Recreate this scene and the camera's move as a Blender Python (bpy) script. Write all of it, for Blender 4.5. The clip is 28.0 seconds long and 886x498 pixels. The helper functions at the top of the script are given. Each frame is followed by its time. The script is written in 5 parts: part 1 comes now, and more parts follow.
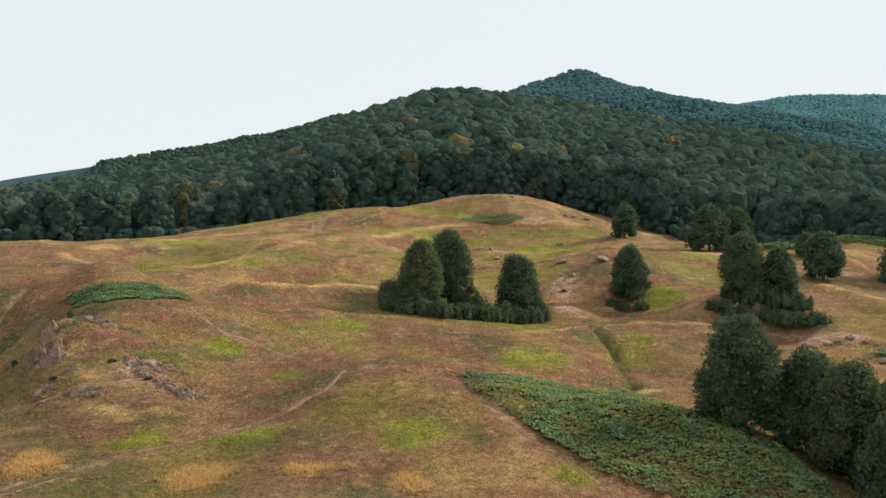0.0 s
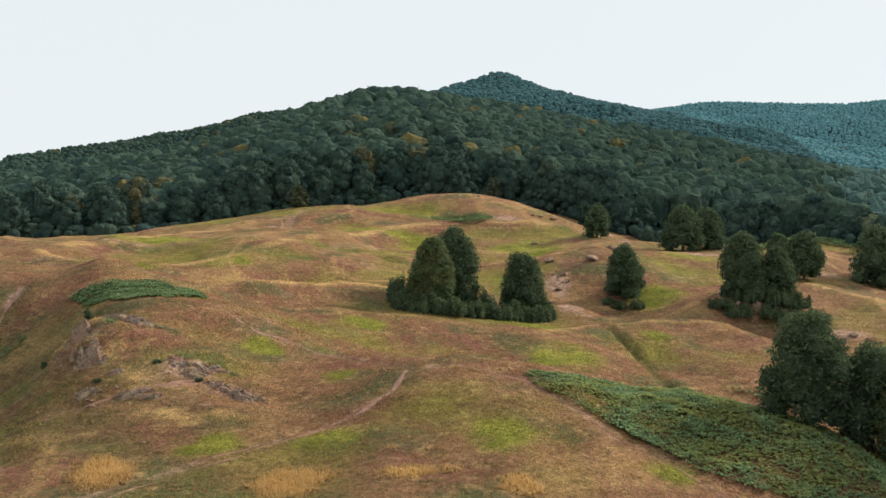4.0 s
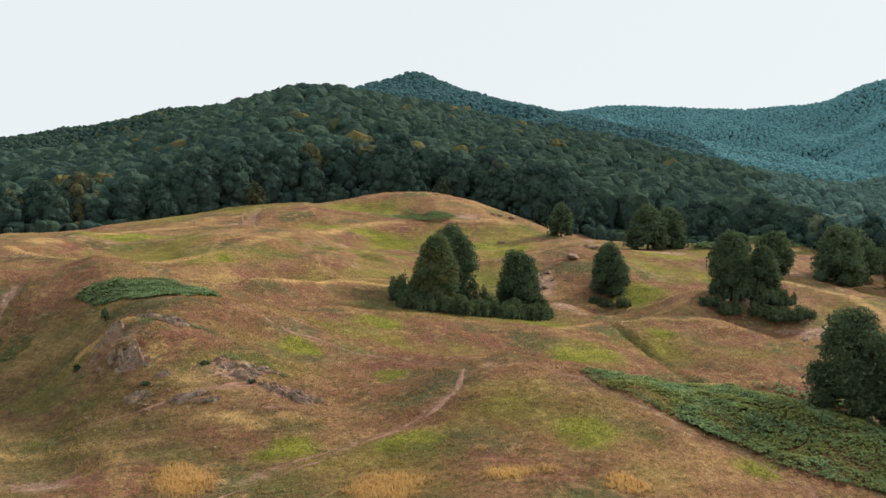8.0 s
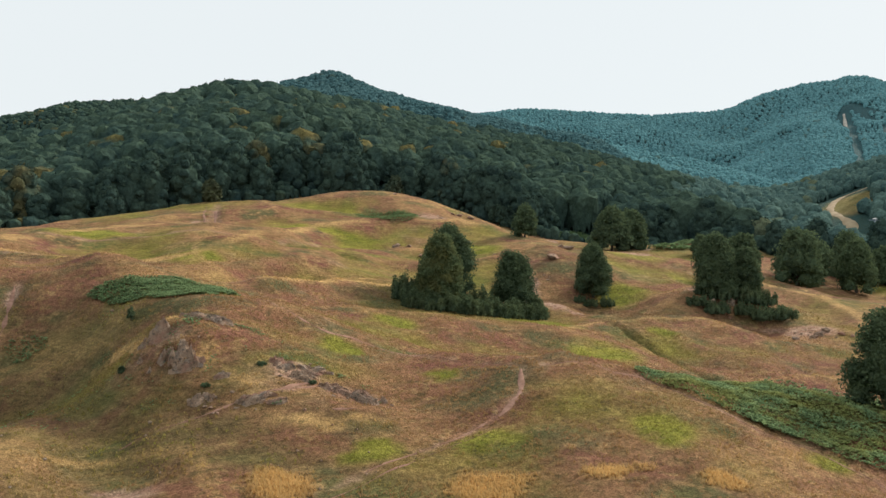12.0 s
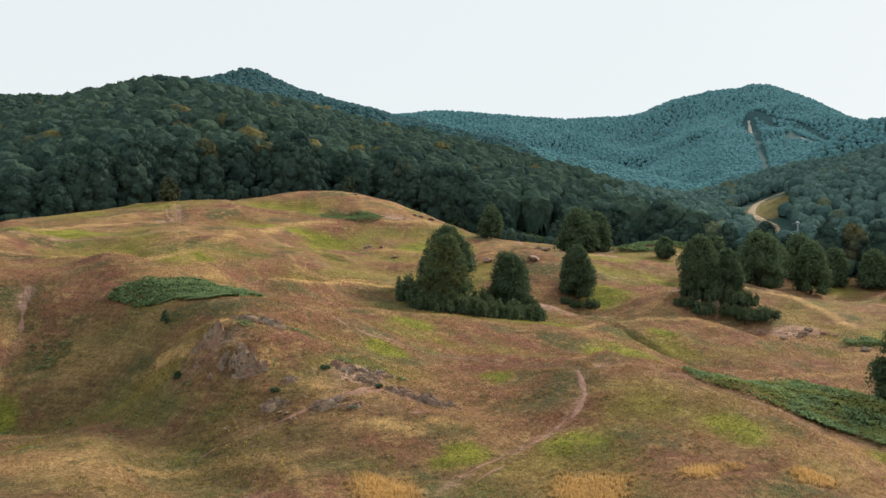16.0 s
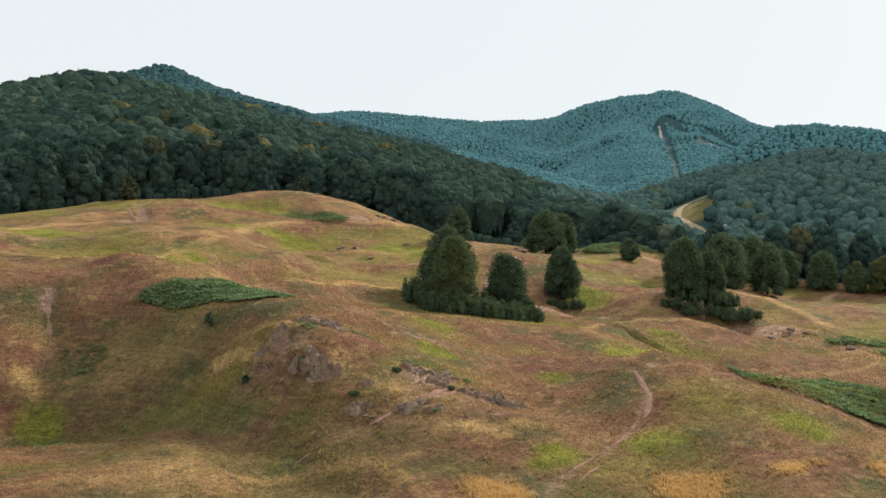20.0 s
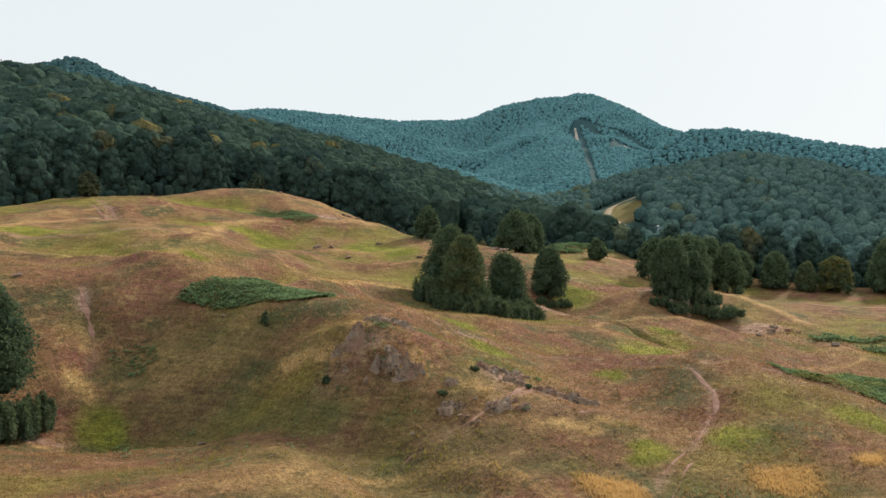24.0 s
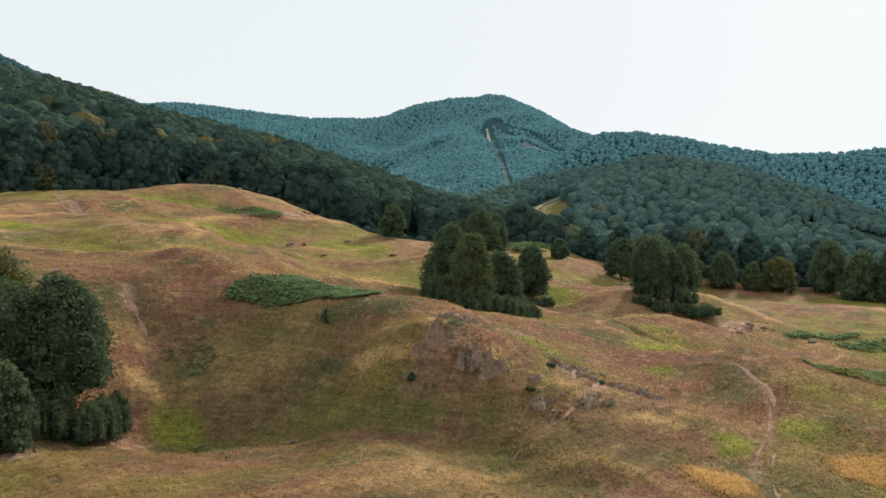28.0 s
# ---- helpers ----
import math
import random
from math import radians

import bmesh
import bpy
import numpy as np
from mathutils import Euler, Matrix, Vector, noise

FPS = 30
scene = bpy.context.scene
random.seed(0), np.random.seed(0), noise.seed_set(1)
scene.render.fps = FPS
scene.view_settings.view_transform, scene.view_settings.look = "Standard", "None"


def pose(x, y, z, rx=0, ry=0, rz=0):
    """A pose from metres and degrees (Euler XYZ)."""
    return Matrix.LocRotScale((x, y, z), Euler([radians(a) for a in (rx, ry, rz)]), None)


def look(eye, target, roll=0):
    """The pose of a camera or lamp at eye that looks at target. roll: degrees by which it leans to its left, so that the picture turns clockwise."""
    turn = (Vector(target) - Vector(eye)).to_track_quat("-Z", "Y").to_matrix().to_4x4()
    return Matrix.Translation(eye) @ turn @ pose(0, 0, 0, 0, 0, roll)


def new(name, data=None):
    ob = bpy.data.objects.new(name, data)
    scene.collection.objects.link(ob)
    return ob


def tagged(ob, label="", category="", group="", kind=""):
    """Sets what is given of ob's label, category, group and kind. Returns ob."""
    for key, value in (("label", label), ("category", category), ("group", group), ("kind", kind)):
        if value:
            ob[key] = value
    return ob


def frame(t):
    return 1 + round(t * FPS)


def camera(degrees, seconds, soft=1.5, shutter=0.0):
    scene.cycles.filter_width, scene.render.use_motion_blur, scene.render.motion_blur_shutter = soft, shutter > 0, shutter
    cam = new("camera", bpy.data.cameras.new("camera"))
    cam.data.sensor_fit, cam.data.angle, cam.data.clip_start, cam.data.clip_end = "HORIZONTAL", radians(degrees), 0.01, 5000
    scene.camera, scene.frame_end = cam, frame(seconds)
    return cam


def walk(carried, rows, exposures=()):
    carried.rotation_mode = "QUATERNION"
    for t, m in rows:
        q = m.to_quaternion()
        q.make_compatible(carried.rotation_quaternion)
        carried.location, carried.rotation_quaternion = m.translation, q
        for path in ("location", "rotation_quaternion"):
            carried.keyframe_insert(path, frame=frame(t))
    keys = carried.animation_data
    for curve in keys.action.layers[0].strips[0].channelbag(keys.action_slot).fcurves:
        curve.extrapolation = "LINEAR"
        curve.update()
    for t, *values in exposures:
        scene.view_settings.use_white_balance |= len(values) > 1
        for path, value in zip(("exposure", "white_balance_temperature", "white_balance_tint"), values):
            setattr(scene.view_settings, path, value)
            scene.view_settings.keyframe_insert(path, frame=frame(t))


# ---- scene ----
cam = camera(50.4, 28.0)
PATH = [
    (0, (0.00, -144.00, 12.27), (-0.52, -44.01, 11.37), -0.96),
    (1, (-3.56, -143.34, 12.17), (-1.76, -43.36, 11.11), -0.88),
    (2, (-7.10, -142.66, 12.09), (-2.96, -42.75, 11.05), -0.81),
    (3, (-10.61, -141.95, 12.02), (-4.16, -42.16, 11.08), -0.74),
    (3.5, (-12.35, -141.57, 11.99), (-4.73, -41.87, 11.07), -0.70),
    (5.5, (-19.12, -139.92, 11.90), (-6.61, -40.71, 10.98), -0.51),
    (6, (-20.79, -139.48, 11.87), (-7.01, -40.44, 10.94), -0.50),
    (7, (-24.12, -138.57, 11.83), (-7.82, -39.91, 10.86), -0.48),
    (8, (-27.42, -137.65, 11.78), (-8.75, -39.41, 10.76), -0.47),
    (9, (-30.66, -136.70, 11.73), (-9.70, -38.93, 10.71), -0.42),
    (10, (-33.87, -135.73, 11.68), (-10.51, -38.50, 10.60), -0.34),
    (11, (-37.07, -134.71, 11.64), (-11.30, -38.10, 10.54), -0.21),
    (12, (-40.28, -133.64, 11.63), (-12.04, -37.72, 10.63), -0.07),
    (12.5, (-41.87, -133.09, 11.63), (-12.46, -37.51, 10.64), -0.01),
    (14.5, (-47.94, -130.70, 11.65), (-14.18, -36.58, 10.67), 0.11),
    (15, (-49.42, -130.06, 11.65), (-14.50, -36.36, 10.69), 0.13),
    (16, (-52.37, -128.76, 11.64), (-15.20, -35.93, 10.76), 0.17),
    (17, (-55.33, -127.39, 11.63), (-16.00, -35.45, 10.85), 0.21),
    (18, (-58.30, -125.96, 11.62), (-16.83, -34.96, 10.80), 0.26),
    (19, (-61.27, -124.47, 11.59), (-17.69, -34.47, 10.81), 0.34),
    (20, (-64.23, -122.93, 11.56), (-18.49, -34.01, 10.86), 0.39),
    (21, (-67.12, -121.34, 11.51), (-19.35, -33.48, 10.89), 0.38),
    (21.5, (-68.56, -120.52, 11.49), (-19.79, -33.22, 10.87), 0.38),
    (23.5, (-74.37, -117.06, 11.39), (-21.58, -32.13, 10.73), 0.51),
    (24, (-75.84, -116.15, 11.38), (-22.06, -31.84, 10.72), 0.57),
    (25, (-78.80, -114.28, 11.36), (-22.98, -31.31, 10.65), 0.72),
    (26, (-81.76, -112.37, 11.29), (-23.92, -30.80, 10.62), 0.81),
    (27, (-84.70, -110.43, 11.20), (-24.80, -30.36, 10.57), 0.91),
    (28, (-87.63, -108.48, 11.10), (-25.71, -29.95, 10.45), 1.01),
]
walk(cam, [(t, look(eye, target, roll)) for t, eye, target, roll in PATH])

# ---- light: a bright, thinly veiled summer sky with a soft high sun ----
SUN_ELEVATION, SUN_ROTATION = radians(28), radians(64)
world = bpy.data.worlds.new("sky")
scene.world = world
world.use_nodes = True
wn, wl = world.node_tree.nodes, world.node_tree.links
wn.clear()
sky = wn.new("ShaderNodeTexSky")
sky.sky_type = "NISHITA"
sky.sun_disc = False
sky.sun_elevation, sky.sun_rotation = SUN_ELEVATION, SUN_ROTATION
sky.altitude, sky.air_density, sky.dust_density, sky.ozone_density = 900, 1.0, 3.0, 1.0
veil = wn.new("ShaderNodeMix")
veil.data_type = "RGBA"
veil.inputs[0].default_value = 0.95
veil.inputs[7].default_value = (8.5, 9.05, 9.25, 1)
wl.new(sky.outputs[0], veil.inputs[6])
air = wn.new("ShaderNodeBackground")
air.inputs[1].default_value = 0.1
wl.new(veil.outputs[2], air.inputs[0])
wo = wn.new("ShaderNodeOutputWorld")
wl.new(air.outputs[0], wo.inputs[0])

sun = new("sun", bpy.data.lights.new("sun", "SUN"))
sun.data.energy, sun.data.angle, sun.data.color = 5.0, radians(6), (1.0, 0.88, 0.75)
to_sun = Vector((math.sin(SUN_ROTATION) * math.cos(SUN_ELEVATION), math.cos(SUN_ROTATION) * math.cos(SUN_ELEVATION), math.sin(SUN_ELEVATION)))
sun.matrix_world = look(to_sun * 300, (0, 0, 0))


# ---- helpers of this scene ----
def hash2(i, j, seed):
    n = (i * 374761393 + j * 668265263 + seed * 982451653) & 0x7FFFFFFF
    n = ((n ^ (n >> 13)) * 1274126177) & 0x7FFFFFFF
    return ((n ^ (n >> 16)) & 0xFFFF) / 65535.0


def vnoise(x, y, size, seed=0):
    """Smooth noise, -1 to 1, with features of that size."""
    x, y = np.asarray(x, float) / size, np.asarray(y, float) / size
    i, j = np.floor(x).astype(np.int64), np.floor(y).astype(np.int64)
    u, v = x - i, y - j
    u, v = u * u * u * (u * (6 * u - 15) + 10), v * v * v * (v * (6 * v - 15) + 10)
    a, b = hash2(i, j, seed), hash2(i + 1, j, seed)
    c, d = hash2(i, j + 1, seed), hash2(i + 1, j + 1, seed)
    return 2 * ((a * (1 - u) + b * u) * (1 - v) + (c * (1 - u) + d * u) * v) - 1


def fbm(x, y, size, octaves=3, seed=0):
    return sum(vnoise(x, y, size / 2**k, seed + 7 * k) / 2**k for k in range(octaves))


def mesh_from(name, verts, faces, material=None, smooth=False, values=None):
    """A mesh from arrays: verts (n, 3), faces (m, 3 or 4), values: point attributes by name."""
    verts, faces = np.asarray(verts, np.float32), np.asarray(faces, np.int32)
    me = bpy.data.meshes.new(name)
    me.vertices.add(len(verts))
    me.vertices.foreach_set("co", verts.ravel())
    k = faces.shape[1]
    me.loops.add(faces.size)
    me.loops.foreach_set("vertex_index", faces.ravel())
    me.polygons.add(len(faces))
    me.polygons.foreach_set("loop_start", np.arange(0, faces.size, k, dtype=np.int32))
    me.polygons.foreach_set("use_smooth", np.full(len(faces), smooth))
    me.update(calc_edges=True)
    for key, value in (values or {}).items():
        a = me.attributes.new(key, "FLOAT", "POINT")
        a.data.foreach_set("value", np.asarray(value, np.float32))
    if material:
        me.materials.append(material)
    return me


def part(name, data, parent, label=""):
    ob = new(name, data)
    ob.parent = parent
    return tagged(ob, label=label)


def thing(name, x, y, z, turn=0.0, size=1.0):
    ob = new(name)
    ob.matrix_world = pose(x, y, z, 0, 0, turn) @ Matrix.Diagonal((size, size, size, 1))
    ob.empty_display_size = 0.3
    return ob


def bm_mesh(name, bm, material=None, smooth=False):
    me = bpy.data.meshes.new(name)
    bm.to_mesh(me)
    bm.free()
    if smooth:
        me.polygons.foreach_set("use_smooth", np.ones(len(me.polygons), bool))
    if material:
        me.materials.append(material)
    return me


# ---- materials ----
def material(name, roughness=0.8, specular=0.2):
    m = bpy.data.materials.new(name)
    m.use_nodes = True
    n = m.node_tree.nodes
    shader = n["Principled BSDF"]
    shader.inputs["Roughness"].default_value = roughness
    shader.inputs["Specular IOR Level"].default_value = specular
    return m, n, m.node_tree.links, shader


def mix(n, l, factor, a, b, kind="MIX"):
    """A colour mix; factor, a and b are sockets or values."""
    node = n.new("ShaderNodeMix")
    node.data_type, node.blend_type = "RGBA", kind
    for k, v in ((0, factor), (6, a), (7, b)):
        if isinstance(v, bpy.types.NodeSocket):
            l.new(v, node.inputs[k])
        else:
            node.inputs[k].default_value = v if k == 0 else (*v, 1)
    return node.outputs[2]


def grain(n, l, scale, detail=4.0, low=0.35, high=0.65, rough=0.55, stretch=None):
    """Noise at real size (cycles per metre), stretched to 0..1 between low and high."""
    geo = n.new("ShaderNodeNewGeometry")
    tex = n.new("ShaderNodeTexNoise")
    tex.inputs["Scale"].default_value, tex.inputs["Detail"].default_value = scale, detail
    tex.inputs["Roughness"].default_value = rough
    if stretch:
        scaled = n.new("ShaderNodeVectorMath")
        scaled.operation = "MULTIPLY"
        scaled.inputs[1].default_value = stretch
        l.new(geo.outputs["Position"], scaled.inputs[0])
        l.new(scaled.outputs[0], tex.inputs["Vector"])
    else:
        l.new(geo.outputs["Position"], tex.inputs["Vector"])
    ramp = n.new("ShaderNodeMapRange")
    ramp.inputs[1].default_value, ramp.inputs[2].default_value = low, high
    l.new(tex.outputs[0], ramp.inputs[0])
    return ramp.outputs[0]


def value(n, name):
    node = n.new("ShaderNodeAttribute")
    node.attribute_name = name
    return node.outputs["Fac"]


def math_node(n, l, op, a, b):
    node = n.new("ShaderNodeMath")
    node.operation = op
    for k, v in enumerate((a, b)):
        if isinstance(v, bpy.types.NodeSocket):
            l.new(v, node.inputs[k])
        else:
            node.inputs[k].default_value = v
    return node.outputs[0]


def translucent(m, n, l, s, col, share):
    """Thin leaves let part of the light through."""
    thin = n.new("ShaderNodeBsdfTranslucent")
    l.new(col, thin.inputs[0])
    both = n.new("ShaderNodeMixShader")
    both.inputs[0].default_value = share
    l.new(s.outputs[0], both.inputs[1])
    l.new(thin.outputs[0], both.inputs[2])
    l.new(both.outputs[0], n["Material Output"].inputs[0])


def bump(n, l, shader, height, strength, distance):
    node = n.new("ShaderNodeBump")
    node.inputs["Strength"].default_value, node.inputs["Distance"].default_value = strength, distance
    l.new(height, node.inputs["Height"])
    l.new(node.outputs[0], shader.inputs["Normal"])


def make_meadow():
    m, n, l, s = material("meadow", 0.95, 0.05)
    dry = mix(n, l, grain(n, l, 0.05, 4, 0.42, 0.58), (0.234, 0.117, 0.072), (0.280, 0.165, 0.083))
    dry = mix(n, l, grain(n, l, 0.13, 5, 0.5, 0.68), dry, (0.200, 0.086, 0.066))
    dry = mix(n, l, grain(n, l, 0.12, 6, 0.5, 0.64, 0.5, (1.0, 1.3, 2)), dry, (0.128, 0.118, 0.057))
    dry = mix(n, l, grain(n, l, 0.8, 6, 0.52, 0.66), dry, (0.318, 0.206, 0.099))
    dry = mix(n, l, grain(n, l, 0.6, 6, 0.55, 0.72), dry, (0.14, 0.098, 0.045))
    green = mix(n, l, grain(n, l, 0.3, 5, 0.4, 0.6), (0.170, 0.182, 0.030), (0.262, 0.255, 0.048))
    wild = math_node(n, l, "MULTIPLY", value(n, "green"), grain(n, l, 0.35, 6, 0.12, 0.42))
    col = mix(n, l, wild, dry, green)
    lush = mix(n, l, grain(n, l, 0.5, 5, 0.4, 0.6), (0.104, 0.110, 0.040), (0.175, 0.155, 0.058))
    col = mix(n, l, math_node(n, l, "MULTIPLY", value(n, "lush"), 0.9), col, lush)
    col = mix(n, l, math_node(n, l, "MULTIPLY", value(n, "straw"), grain(n, l, 0.5, 5, 0.2, 0.55)), col, (0.52, 0.34, 0.145))
    soil = mix(n, l, grain(n, l, 0.8, 6, 0.35, 0.65), (0.310, 0.172, 0.120), (0.482, 0.335, 0.258))
    col = mix(n, l, math_node(n, l, "MULTIPLY", value(n, "bare"), grain(n, l, 0.9, 5, 0.2, 0.5)), col, soil)
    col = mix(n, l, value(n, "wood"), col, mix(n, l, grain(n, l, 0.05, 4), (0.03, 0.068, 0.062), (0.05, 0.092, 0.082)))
    # Distance haze put into the forest floor's colour, bluer beyond 900 m.
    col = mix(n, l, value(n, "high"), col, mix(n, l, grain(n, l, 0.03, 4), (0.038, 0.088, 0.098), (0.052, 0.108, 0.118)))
    # grazing terraces, only painted as light and dark bands that follow the contours
    steps = grain(n, l, 1.0, 5, 0.38, 0.62, 0.6, (0.22, 0.22, 3.2))
    col = mix(n, l, 0.5, col, mix(n, l, steps, (0.72, 0.7, 0.66), (1.22, 1.2, 1.18)), "MULTIPLY")
    fine = grain(n, l, 2.6, 8, 0.25, 0.75, 0.75)
    col = mix(n, l, 1.0, col, mix(n, l, fine, (0.38, 0.38, 0.38), (1.58, 1.58, 1.58)), "MULTIPLY")
    tuft = grain(n, l, 1.0, 5, 0.57, 0.66, 0.6, (1.0, 1.0, 2.5))
    col = mix(n, l, math_node(n, l, "MULTIPLY", tuft, 0.6), col, (0.085, 0.075, 0.034))
    col = mix(n, l, 1.0, col, mix(n, l, grain(n, l, 7, 4, 0.3, 0.7, 0.7), (0.55, 0.55, 0.55), (1.5, 1.5, 1.5)), "MULTIPLY")
    l.new(col, s.inputs["Base Color"])
    bump(n, l, s, grain(n, l, 1.3, 8, 0, 1, 0.75), 1.0, 0.6)
    return m


def make_foliage(name, dark, light, warm, scale=0.5, relief=1.2, thin=0.0):
    """Leaves: tint 0 dark, 1 light, with warm, sun-bleached leaves among them."""
    m, n, l, s = material(name, 1.0, 0.0)
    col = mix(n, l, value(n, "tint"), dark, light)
    geo = n.new("ShaderNodeNewGeometry")
    col = mix(n, l, math_node(n, l, "MULTIPLY", geo.outputs["Random Per Island"], 0.5), col, light)
    col = mix(n, l, math_node(n, l, "MULTIPLY", value(n, "autumn"), grain(n, l, scale, 3, 0.4, 0.6)), col, warm)
    col = mix(n, l, 0.85, col, mix(n, l, grain(n, l, 1.3 * relief, 5, 0.36, 0.64, 0.7), (0.6, 0.6, 0.62), (1.35, 1.35, 1.3)), "MULTIPLY")
    l.new(col, s.inputs["Base Color"])
    bump(n, l, s, grain(n, l, relief, 6, 0, 1, 0.75), 1.0, 0.45 / relief)
    if thin:
        translucent(m, n, l, s, col, thin)
    return m


def make_bark():
    m, n, l, s = material("bark", 0.9, 0.1)
    l.new(mix(n, l, grain(n, l, 3, 6), (0.05, 0.04, 0.032), (0.13, 0.11, 0.09)), s.inputs["Base Color"])
    bump(n, l, s, grain(n, l, 6, 6, 0, 1), 0.8, 0.1)
    return m


def make_rock():
    m, n, l, s = material("rock", 0.9, 0.1)
    col = mix(n, l, grain(n, l, 0.8, 6, 0.4, 0.6), (0.29, 0.195, 0.135), (0.45, 0.325, 0.235))
    col = mix(n, l, grain(n, l, 3, 6, 0.53, 0.64), col, (0.13, 0.11, 0.09))
    col = mix(n, l, grain(n, l, 1.2, 5, 0.52, 0.64), col, (0.36, 0.29, 0.235))
    col = mix(n, l, grain(n, l, 0.5, 3, 0.52, 0.66), col, (0.40, 0.23, 0.165))
    l.new(col, s.inputs["Base Color"])
    bump(n, l, s, grain(n, l, 2.6, 8, 0, 1, 0.75), 1.0, 0.5)
    return m


def make_plain(name, a, b, scale=2.0, roughness=0.85):
    m, n, l, s = material(name, roughness, 0.2)
    l.new(mix(n, l, grain(n, l, scale, 5), a, b), s.inputs["Base Color"])
    return m


MEADOW = make_meadow()
SOIL = make_plain("trodden reddish soil", (0.22, 0.118, 0.082), (0.35, 0.205, 0.148), 1.6, 0.95)
ROAD_DIRT = make_plain("tan road dirt", (0.27, 0.2, 0.12), (0.4, 0.31, 0.2), 0.2, 0.95)
SCREE = make_plain("pale broken stone and soil", (0.36, 0.32, 0.27), (0.55, 0.49, 0.43), 0.08, 0.95)
LEAF = make_foliage("oak leaves", (0.058, 0.096, 0.068), (0.130, 0.176, 0.090), (0.2, 0.16, 0.045), thin=0.25)
FOREST = make_foliage("beech forest leaves", (0.030, 0.058, 0.060), (0.067, 0.103, 0.072), (0.2, 0.15, 0.045), 0.12, 0.7)
# Aerial haze put into the leaf colours: paler and bluer with distance.
MID_FOREST = make_foliage("valley leaves in painted haze", (0.052, 0.102, 0.102), (0.108, 0.170, 0.146), (0.14, 0.14, 0.06), 0.05, 0.5)
HIGH_FOREST = make_foliage("high forest leaves in painted haze", (0.054, 0.122, 0.136), (0.086, 0.160, 0.166), (0.09, 0.12, 0.09), 0.02, 0.3)
FAR_FOREST = make_foliage("far forest leaves in painted haze", (0.108, 0.246, 0.272), (0.144, 0.292, 0.308), (0.09, 0.12, 0.09), 0.02, 0.3)
FERN = make_foliage("bracken fronds", (0.125, 0.205, 0.10), (0.26, 0.36, 0.17), (0.30, 0.30, 0.09), 0.3, thin=0.2)
BARK, ROCK = make_bark(), make_rock()

# ---- the lie of the land ----
# Mounds and hollows, fitted to the land as the camera sees it: x, y, height, radius.
MOUNDS_SOUTH = [(-30, -100, 2.7, 27), (-60, -85, -1.8, 27), (-12, -80, -3.8, 18), (-28, -78, 0.6, 19), (-80, -70, -1.5, 27), (15, -70, 1.0, 22), (15, -70, -4.0, 12), (40, -70, -2.6, 27), (-34, -69, 1.5, 11), (-43, -68, -2.6, 14), (-2, -66, 6.4, 17), (-17, -63, -5.4, 16), (-38, -62, -1.2, 10), (22, -60, -1.6, 26), (22, -60, 5.6, 10), (-11, -58, 3.7, 13), (-59, -56, 4.4, 19), (1, -55, 2.4, 21), (-29, -54, 4.8, 11)]
MOUNDS_WEST = [(-120, -50, -2.7, 27), (-71, -47, -0.3, 22), (-41, -47, 1.5, 12), (-41, -47, 2.1, 7), (-52, -46, -1.9, 13), (-24, -46, -2.4, 13), (-51, -40, -7.0, 11), (-62, -38, -1.8, 14), (-44, -36, 5.8, 12), (-56, -32, -5.9, 11), (-90, -30, -2.5, 27), (-48, -26, 2.3, 15), (-56, -22, 6.5, 17), (-21, -5, 1.9, 23), (-90, 0, 4.7, 27), (-27, 10, -3.1, 27), (-55, 20, 1.1, 27)]
MOUNDS_MIDDLE = [(8, -35, -2.3, 27), (30, -35, -4.2, 26), (35, -15, 3.0, 19), (65, -14, -2.1, 15), (88, -13, 2.2, 27), (-3, -12, 3.3, 25), (45, -7, -4.1, 6), (45, 0, -0.9, 14), (45, 0, 4.2, 6), (50, 0, 1.0, 6), (0, 2, 1.0, 26), (12, 3, -3.5, 10), (29, 12, -5.2, 9), (29, 13, 0.6, 25), (28, 26, 5.5, 10)]
MOUNDS_SMALL = [(-25, 50, -2.0, 5), (18, 4, 3.6, 5), (-22, 39, -2.0, 5), (-33, -23, -1.1, 5), (-58, -41, 0.6, 5), (30, -30, 1.9, 5), (-23, -32, 1.8, 5), (-20, -58, -2.1, 5), (20, 135, 1.3, 5)]
MOUNDS_NORTH = [(-30, 36, 5.6, 21), (-9, 36, -3.9, 27), (104, 38, -6.3, 27), (-23, 43, 5.2, 20), (-77, 50, 6.1, 27), (55, 58, 5.1, 22), (55, 58, -3.5, 12), (-57, 60, -3.8, 27), (76, 62, 3.7, 27), (40, 71, 0.7, 27), (-35, 74, 0.6, 12), (100, 75, 2.4, 27), (-29, 89, 0.6, 27), (60, 100, -7.7, 27), (-30, 104, 4.2, 27), (36, 105, 1.2, 27), (-46, 110, 6.8, 25), (28, 114, 6.3, 27), (-64, 126, -3.4, 27), (-30, 128, 2.4, 26), (19, 128, 11.5, 27), (-5, 130, -0.3, 27), (-50, 133, -6.1, 25), (30, 149, -6.9, 27), (-16, 150, -4.2, 27), (0, 155, -2.1, 27)]


